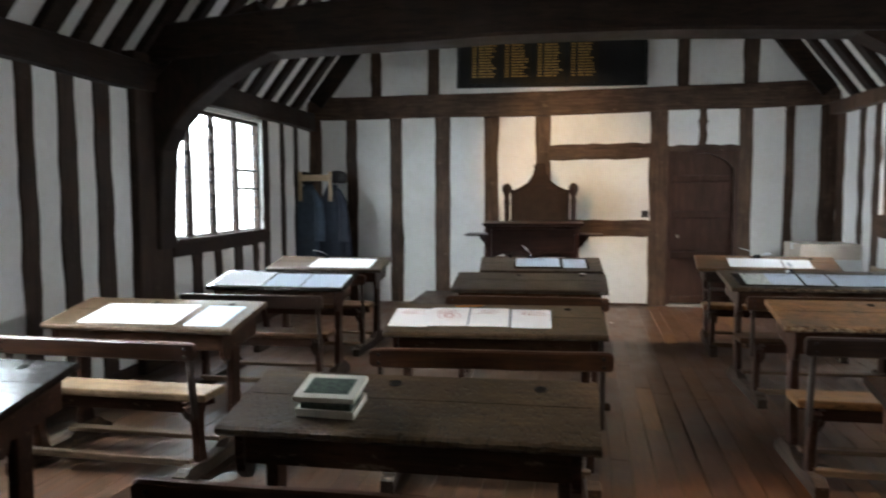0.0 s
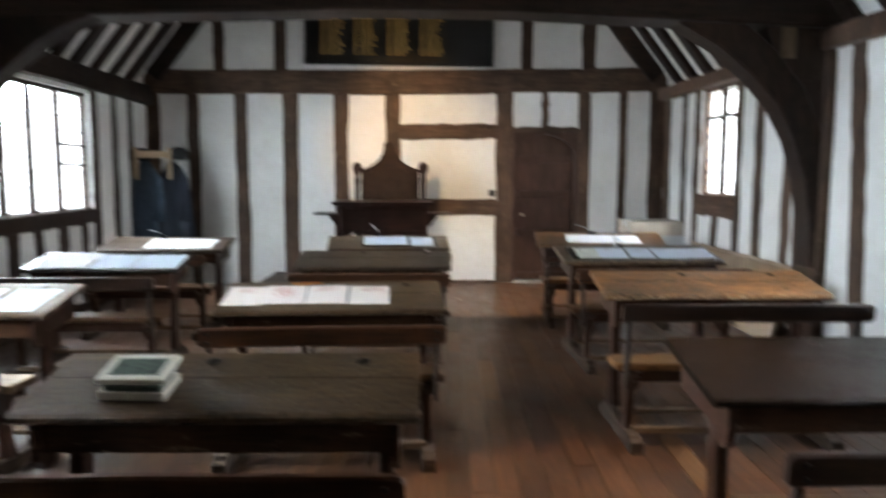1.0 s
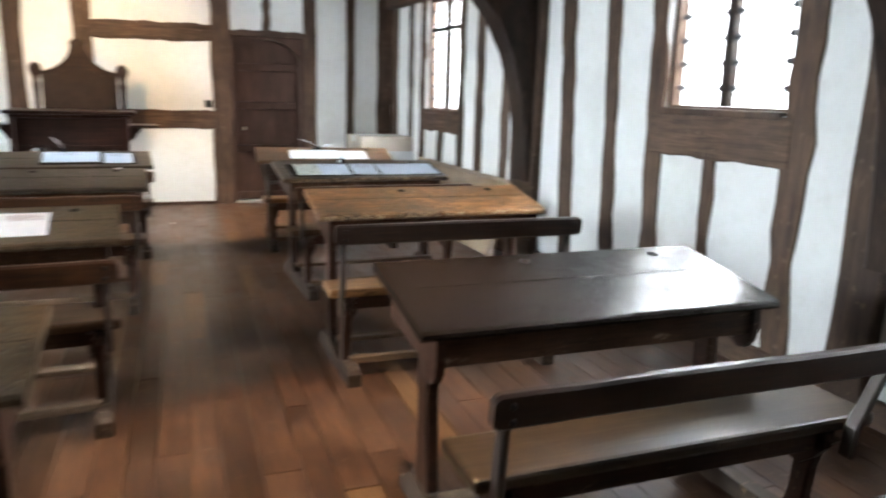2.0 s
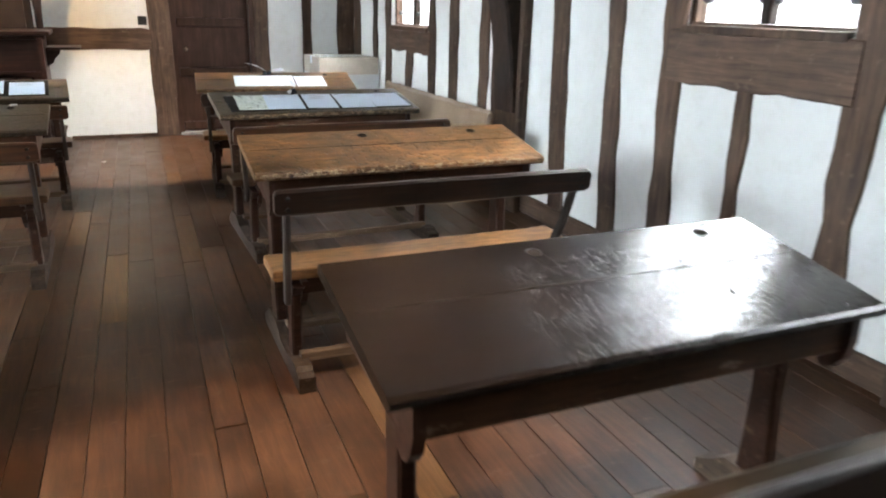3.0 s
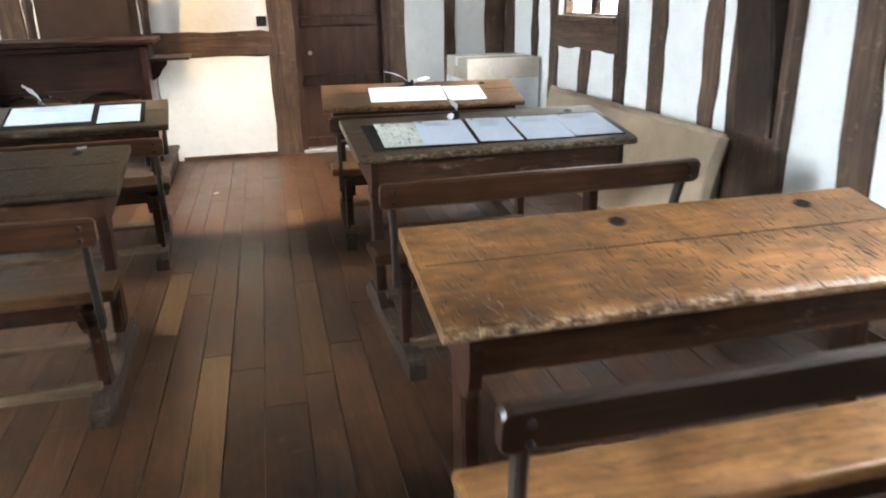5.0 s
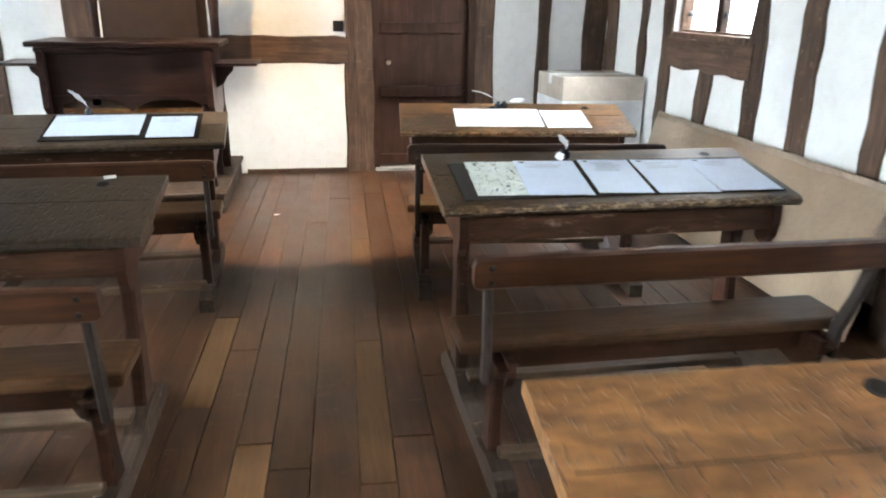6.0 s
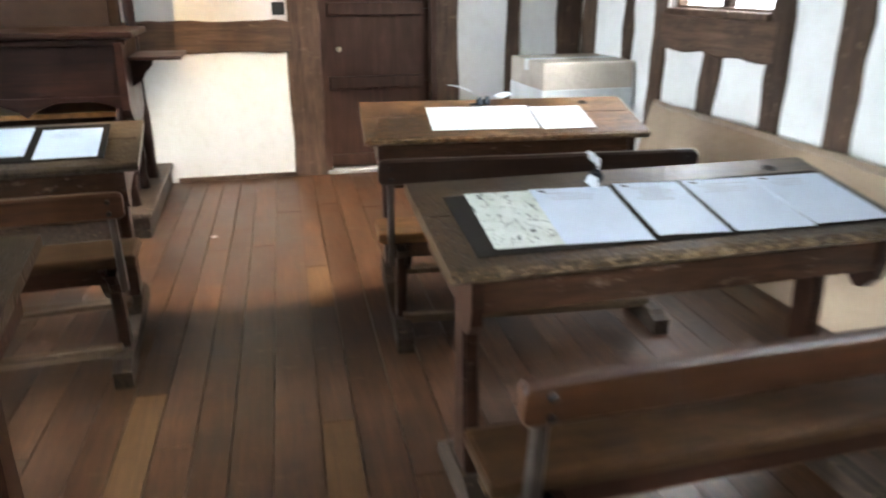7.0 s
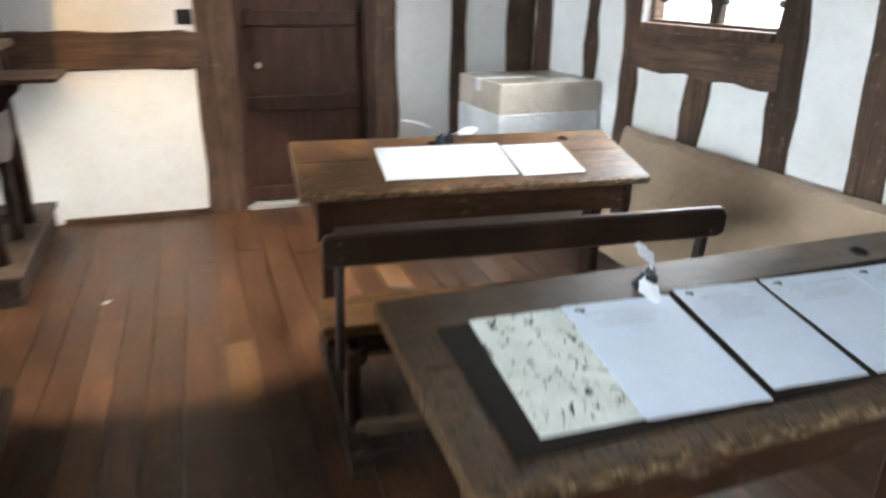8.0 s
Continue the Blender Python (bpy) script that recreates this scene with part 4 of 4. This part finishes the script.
part("tip", turned([(0.0042, 0), (0.001, 0.014)], pose(0.1601, 0, 0, 0, 90, 0), 6), PALE_WOOD, pencil, "pale sharpened tip")
sheet("l2", 0.21, 0.05, 0.6, 0.32, 1, PAPER, "large open white sheet of paper", "open_sheet", 0, False)
sheet("l2", 0.87, 0.05, 0.23, 0.32, 0, BLUE_PAPER, "bluish-white sheet of paper", "paper_sheet", 5, False)
sheet("l3", 0.05, 0.03, 0.41, 0.35, 0, PAPER, "large white sheet on a thin board", "open_sheet", 0, False, 0.004)
sheet("l3", 0.47, 0.03, 0.3, 0.33, 0, BLUE_PAPER, "pale blue sheet of paper", "paper_sheet", 0, False)
sheet("l3", 0.78, 0.03, 0.33, 0.33, 0, BLUE_PAPER, "pale blue sheet of paper", "paper_sheet", 0, False)
sheet("l4", 0.42, 0.06, 0.39, 0.3, 0, PAPER, "open white sheet of paper", "open_sheet", 0, False)
sheet("l4", 0.82, 0.06, 0.22, 0.3, 0, PAPER, "plain white sheet of paper", "paper_sheet", 0, False)
quill("l4", 0.5, 0.39, 165, 30, 0.4, 0.14, "plump white feather pen in an ink bottle")

# folded papers on the ledge under the far desk, a scrap on the floor
m, dw, _ = DESKS["r4"]
for x, w in ((-0.12, 0.13), (0.18, 0.06)):
    ob = thing("folded_paper", m @ pose(x, 0.16, -0.21, -13, 0, 4), "folded white paper on the ledge under a desk", "paper", "papers on the desks")
    part("fold", box((0, 0, 0), (w, 0.12, 0.012), 0.003), PAPER, ob)
scrap = thing("paper_scrap", pose(0.213, 8.15, 0.001, 0, 0, 25), "tiny pale scrap of paper on floorboards", "paper")
part("scrap", box((0, 0, 0), (0.035, 0.022, 0.003), 0.001), PAPER, scrap)

m, dw, _ = DESKS["m3"]
scrap = thing("paper_scrap", m @ pose(0.4, 0.435, 0.001, 0, 0, 15), "tiny white scrap of paper on a bare desk", "paper")
part("scrap", box((0, 0, 0), (0.038, 0.024, 0.004), 0.001), PAPER, scrap)

# a cream box with a patterned lid, standing open on the second desk
m, dw, _ = DESKS["m1"]
games = thing("wooden_box", m @ pose(-dw / 2 + 0.235, 0.1, 0.001, 0, 0, -2), "cream wooden box with green patterned lid ajar", "box")
bm = box((0, 0, 0), (0.195, 0.14, 0.005))
for lo, hi in (((0, 0, 0.005), (0.195, 0.008, 0.026)), ((0, 0.132, 0.005), (0.195, 0.14, 0.026)), ((0, 0.008, 0.005), (0.008, 0.132, 0.026)), ((0.187, 0.008, 0.005), (0.195, 0.132, 0.026))):
    add_box(bm, lo, hi, 0.002)
part("tray", bm, CREAM, games)
part("stuffing", box((0.012, 0.012, 0.0052), (0.183, 0.128, 0.046), 0.006), GREEN, games, "dark green patterned contents")
ajar = pose(0, 0.012, 0.004, 4, -1, 0)
lid = part("lid", box((-0.006, -0.006, 0.046), (0.201, 0.146, 0.064), 0.003, ajar), CREAM, games)
part("lid_picture", box((0.022, 0.022, 0.0642), (0.173, 0.118, 0.0652), 0, ajar), GREEN, lid, "dark green printed picture")

# ---- the master's corner ----
dais = thing("dais", pose(-1.1, 8.2, 0), "low worn oak platform against the wall", "dais")
part("platform", box((-1.0, 0.03, 0.002), (0.985, YN - 8.23, 0.125), 0.005), FOOT, dais)
part("nosing", box((-1.02, 0.0, 0.126), (1.005, YN - 8.22, 0.155), 0.008), FOOT, dais)
lect = thing("master_desk", pose(-0.66, 8.36, 0.155), "dark carved mahogany master's desk with side flaps", "desk")
part("front_panel", box((-0.5, 0.0, 0.62), (0.5, 0.03, 0.92), 0.004), MAHOGANY, lect)
scallop = [(-0.5, 0.62)] + [(-0.5 + i / 32.0, 0.515 + 0.085 * abs(math.sin(i * math.pi / 16)) ** 0.7) for i in range(33)] + [(0.5, 0.62)]
part("scalloped_apron", plate(scallop, 0.002, 0.026), MAHOGANY, lect)
part("desk_board", box((-0.58, -0.06, 0.92), (0.58, 0.5, 0.955), 0.012), MAHOGANY, lect)
part("moulding", box((-0.54, -0.03, 0.885), (0.54, 0.0, 0.919), 0.012), MAHOGANY, lect)
for s in (-1, 1):
    x = s * 0.5
    cheek = [(-0.05, 0.55), (-0.05, 0.9), (0.45, 0.9), (0.45, 0.5), (0.3, 0.42), (0.1, 0.45), (0.0, 0.5)]
    part("side_panel", plate(cheek, x - 0.02, x + 0.02, "yz"), MAHOGANY, lect)
    part("side_flap", box((min(x + s * 0.03, x + s * 0.3), 0.02, 0.8), (max(x + s * 0.03, x + s * 0.3), 0.4, 0.82), 0.006), MAHOGANY, lect)
    corbel = [(x + s * 0.02, 0.8), (x + s * 0.14, 0.8), (x + s * 0.13, 0.76), (x + s * 0.09, 0.72), (x + s * 0.07, 0.68), (x + s * 0.02, 0.65)]
    part("corbel", plate(corbel, 0.15, 0.2), MAHOGANY, lect)
    for y in (0.03, 0.42):
        part("leg", turned([(0.035, 0), (0.03, 0.05), (0.02, 0.1), (0.034, 0.2), (0.024, 0.3), (0.036, 0.42), (0.03, 0.56)], pose(s * 0.46, y, 0)), MAHOGANY, lect, "", True)
part("inner_shelf", box((-0.47, 0.06, 0.5), (0.47, 0.44, 0.53), 0.006), PALE_SEAT, lect, "honey-coloured inner shelf")
part("rail", box((-0.44, 0.4, 0.08), (0.44, 0.44, 0.13), 0.006), MAHOGANY, lect)

chair = thing("master_chair", pose(-0.6, 9.02, 0.155), "tall dark mahogany armchair with scrolled pediment and leather back", "chair")
wave = [(-0.4, 1.3), (-0.4, 1.33), (-0.32, 1.34), (-0.24, 1.37), (-0.15, 1.43), (-0.09, 1.52), (-0.07, 1.6), (-0.08, 1.63), (-0.05, 1.665), (0.05, 1.665), (0.08, 1.63), (0.07, 1.6), (0.09, 1.52), (0.15, 1.43), (0.24, 1.37), (0.32, 1.34), (0.4, 1.33), (0.4, 1.3)]
part("pediment", plate(wave, 0.0, 0.06), MAHOGANY, chair)
part("back_panel", box((-0.36, 0.015, 0.42), (0.36, 0.045, 1.3), 0.004), LEATHER, chair, "dark leather back panel")
padding = [(-0.3, 0.5), (0.3, 0.5), (0.3, 1.24), (0.2, 1.3), (0.08, 1.36), (-0.08, 1.36), (-0.2, 1.3), (-0.3, 1.24)]
part("padding", plate(padding, -0.012, 0.0145), LEATHER, chair, "dark studded leather padding")
for s in (-1, 1):
    part("back_post", turned([(0.04, 0), (0.04, 0.4), (0.032, 0.5), (0.032, 1.1), (0.04, 1.2), (0.03, 1.24), (0.04, 1.28), (0.062, 1.33), (0.062, 1.37), (0.035, 1.41), (0.008, 1.42)], pose(s * 0.41, 0.03, 0)), MAHOGANY, chair, "", True)
    part("front_leg", turned([(0.03, 0), (0.035, 0.1), (0.025, 0.2), (0.036, 0.4), (0.025, 0.5), (0.03, 0.66)], pose(s * 0.34, -0.42, 0)), MAHOGANY, chair, "", True)
    part("arm", box((s * 0.37 - 0.035, -0.45, 0.66), (s * 0.37 + 0.035, 0.0, 0.7), 0.012), MAHOGANY, chair)
part("seat", box((-0.36, -0.44, 0.42), (0.36, 0.014, 0.48), 0.015), LEATHER, chair)

switch = thing("light_switch", pose(0.71, YN - 0.004, 1.18), "small square black switch on white plaster", "switch")
part("plate", box((-0.042, -0.012, -0.042), (0.042, 0, 0.042), 0.003), SWITCH, switch)
part("rocker", box((-0.012, -0.018, -0.02), (0.012, -0.0121, 0.02), 0.002), SWITCH, switch)

# honours board on the gable
board = thing("honours_board", pose(-0.49, YN - 0.06, 2.83, -4, 0.6, 0), "black honours board with columns of gold lettering", "notice board")
part("backing", box((-1.17, 0, 0), (1.17, 0.03, 0.75), 0.004), BLACK_BOARD, board)
for lo, hi in (((-1.2, -0.015, -0.03), (1.2, 0.03, -0.001)), ((-1.2, -0.015, 0.751), (1.2, 0.03, 0.78)), ((-1.2, -0.015, 0), (-1.171, 0.03, 0.75)), ((1.171, -0.015, 0), (1.2, 0.03, 0.75))):
    part("frame", box(lo, hi, 0.006), BLACK_BOARD, board)
rnd = random.Random(5)
for x in (-1.0, -0.58, -0.16, 0.26):
    part("panel", box((x - 0.03, -0.004, 0.02), (x + 0.34, -0.0005, 0.73)), GOLD_BOARD, board)
    bm = bmesh.new()
    for i in range(17):
        z = 0.1 + i * 0.036
        add_box(bm, (x, -0.006, z), (x + 0.052, -0.0045, z + 0.021))
        a, last = x + 0.082, x + rnd.uniform(0.22, 0.31)
        while a < last:
            b = min(a + rnd.uniform(0.05, 0.11), last)
            add_box(bm, (a, -0.006, z), (b, -0.0045, z + 0.021))
            a = b + 0.01
    part("gold_lettering", bm, GOLD, board, "rows of gold lettering")

# wrapped boards leaning on the east wall, and a wrapped box in the corner
lean = thing("wrapped_board", pose(2.74, 5.86, 0.0, 0, 14, 0), "large brown hardboard sheets in clear plastic, leaning on the wall", "board")
part("sheet", box((-0.012, 0.0, 0.004), (0.0, 2.32, 0.68), 0.004), WRAPPED, lean)
part("sheet", box((0.001, 0.03, 0.006), (0.012, 2.29, 0.67), 0.003), CARD, lean)
def ruffle(y0, y1, z0, z1, n, deep, seed):
    """A thin, crumpled piece of film over the leaning boards."""
    bm, rows = bmesh.new(), []
    for i in range(n + 1):
        row = []
        for j in range(7):
            y, z = y0 + (y1 - y0) * i / n, z0 + (z1 - z0) * j / 6
            row.append(bm.verts.new((-0.016 - deep * (0.5 + noise.noise((y * 9, z * 14, seed))), y, z + 0.008 * noise.noise((y * 6, seed, 3)))))
        rows.append(row)
    for p, q in zip(rows, rows[1:]):
        for j in range(6):
            bm.faces.new((p[j], p[j + 1], q[j + 1], q[j]))
    bmesh.ops.solidify(bm, geom=bm.faces[:], thickness=0.0008)
    return bm


part("film_edge", ruffle(0.02, 2.3, 0.655, 0.69, 60, 0.006, 1.0), FILM_EDGE, lean, "crumpled clear film along the edge", True)
part("film_edge", ruffle(-0.01, 0.07, 0.02, 0.66, 6, 0.012, 2.0), FILM_EDGE, lean, "crumpled clear film along the edge", True)
crate = thing("cardboard_box", pose(2.6, 8.79, 0, 0, 0, 2), "cardboard box wrapped in shiny clear film", "box")
part("carton", box((-0.32, -0.28, 0.0), (0.32, 0.28, 0.87), 0.006), FILMED_CARD, crate)
part("film_band", box((-0.323, -0.283, 0.02), (0.323, 0.283, 0.7), 0.006), FILM, crate, "shiny plastic film band")
part("tape", box((-0.322, -0.03, 0.8), (0.322, 0.03, 0.8725), 0.001), FILM, crate)


# ---- gowns in the far corner ----
def gown(name, x, y, mat, label, seed):
    ob = thing(name, pose(x, y, 0.0), label, "gown", "hanging gowns")
    bm, rows = bmesh.new(), []
    for j in range(13):
        t = j / 12
        z = 1.58 - 1.2 * t
        r = 0.05 + 0.11 * min(1, t * 4) + 0.06 * t
        row = []
        for i in range(28):
            a = i * math.tau / 28
            f = 1 + 0.22 * t * math.sin(a * 6 + seed + 2 * noise.noise((t * 2, seed, 1)))
            row.append(bm.verts.new((r * f * math.cos(a) * 1.15, r * f * math.sin(a) * 0.6, z)))
        rows.append(row)
    for r, q in zip(rows, rows[1:]):
        for k in range(28):
            bm.faces.new((r[k], r[(k + 1) % 28], q[(k + 1) % 28], q[k]))
    bm.faces.new(rows[0])
    bm.faces.new(rows[-1])
    part("cloth", bm, mat, ob, "", True)
    part("sleeve", add_sweep(bmesh.new(), [(0.1, -0.08, 1.5), (0.17, -0.1, 1.35), (0.19, -0.1, 1.1), (0.18, -0.1, 0.85)], [0.06, 0.11, 0.13, 0.15], 0.06, (0, 1, 0), 0.01, seed, 0.02), mat, ob, "", True)


rack = thing("coat_stand", pose(-3.46, 8.9, 0), "pale pine clothes stand hung with dark gowns", "coat stand")
part("crossbar", box((-0.2, -0.02, 1.62), (0.2, 0.02, 1.7), 0.006), PALE_WOOD, rack)
for s in (-1, 1):
    part("upright", box((s * 0.2 - 0.022, -0.03, 1.36), (s * 0.2 + 0.022, 0.012, 1.74), 0.006), PALE_WOOD, rack)
    part("pole", box((s * 0.2 - 0.015, 0.014, 0.0), (s * 0.2 + 0.015, 0.04, 1.72), 0.004), FRAME, rack)
gown("gown", -3.58, 8.97, PALE_CLOTH, "slate-blue cloth gown hanging on a stand", 1.0)
gown("gown", -3.26, 8.97, CLOTH, "black and navy cloth gown hanging on a stand", 2.6)
for x, z in ((-3.66, 1.62), (-3.2, 1.63)):
    hat = thing("felt_cap", pose(x, 9.02, z - 0.04), "soft round black felt cap on a stand", "cap", "felt caps")
    part("crown", turned([(0.11, 0), (0.13, 0.04), (0.13, 0.1), (0.09, 0.15), (0.03, 0.165)], None, 18), FELT, hat, "", True)

# spot lamps out of sight over the tie beam and up in the roof
for where, to in (((-1.55, 5.94, 2.94), (-0.3, 9.45, 1.75)), ((0.5, 7.13, 4.33), (0.5, 8.46, 0.0)), ((0.5, 2.68, 2.83), (0.62, 2.6, 0.0))):
    lamp = thing("spot_lamp", look(where, to), "small dark spot lamp fixed to a roof timber", "lamp", "spot lamps")
    part("housing", turned([(0.03, 0.09), (0.035, 0.06), (0.035, 0.0), (0.03, -0.001)], None, 14), IRON, lamp, "", True)
    part("bracket", box((-0.01, 0.03, 0.03), (0.01, 0.12, 0.05), 0.002), IRON, lamp)

# ---- floorboards ----
rnd = random.Random(11)
SKEW = pose(0.645, 6.17, 0, 0, 0, -2) @ pose(-0.645, -6.17, 0)
widths = [rnd.choice((0.11, 0.12, 0.13, 0.14)) for _ in range(70)]
edges = [0.02, 0.13, 0.25, 0.365, 0.495, 0.645, 0.757]
for w in widths[:20]:
    edges.append(edges[-1] + w)
for w in widths[22:]:
    edges.insert(0, edges[0] - w)
edges = [e for e in edges if XL - 0.2 < e < XR + 0.2]
shared = {}
for mat in (BOARDS, PALE_BOARD):
    bm = box((-0.5, -0.5, -0.02), (0.5, 0.5, 0.0))
    me = bpy.data.meshes.new("floorboard")
    bm.to_mesh(me)
    bm.free()
    me.materials.append(mat)
    shared[mat.name] = me
# columns of boards that were mended with newer, paler pieces
NEWER = {0.645: ((1.2, 3.4, 5.19, 6.17, 7.08, 7.58), (3, 5)), 0.02: ((1.6, 3.9, 5.69, 6.47, 8.3), (3,)), 0.25: ((0.9, 2.7, 4.45, 5.44, 7.9), (3,))}
for e0, e1 in zip(edges, edges[1:]):
    cuts = [YS]
    column = NEWER.get(e0)
    while cuts[-1] < YN - 1.2:
        cuts.append(min(cuts[-1] + rnd.uniform(1.7, 3.6), YN))
    if cuts[-1] < YN:
        cuts.append(YN)
    if column:
        cuts = [YS, *column[0], YN]
    pale_at = column[1] if column else ()
    for i, (a, b) in enumerate(zip(cuts, cuts[1:])):
        mat = PALE_BOARD if i in pale_at or rnd.random() < 0.025 else BOARDS
        ob = new("floorboard", shared[mat.name])
        ob.parent = floor
        ob.matrix_basis = SKEW @ Matrix.LocRotScale(((e0 + e1) / 2, (a + b) / 2, rnd.uniform(-0.002, 0.0)), None, (e1 - e0 - 0.0035, b - a - 0.004, 1))
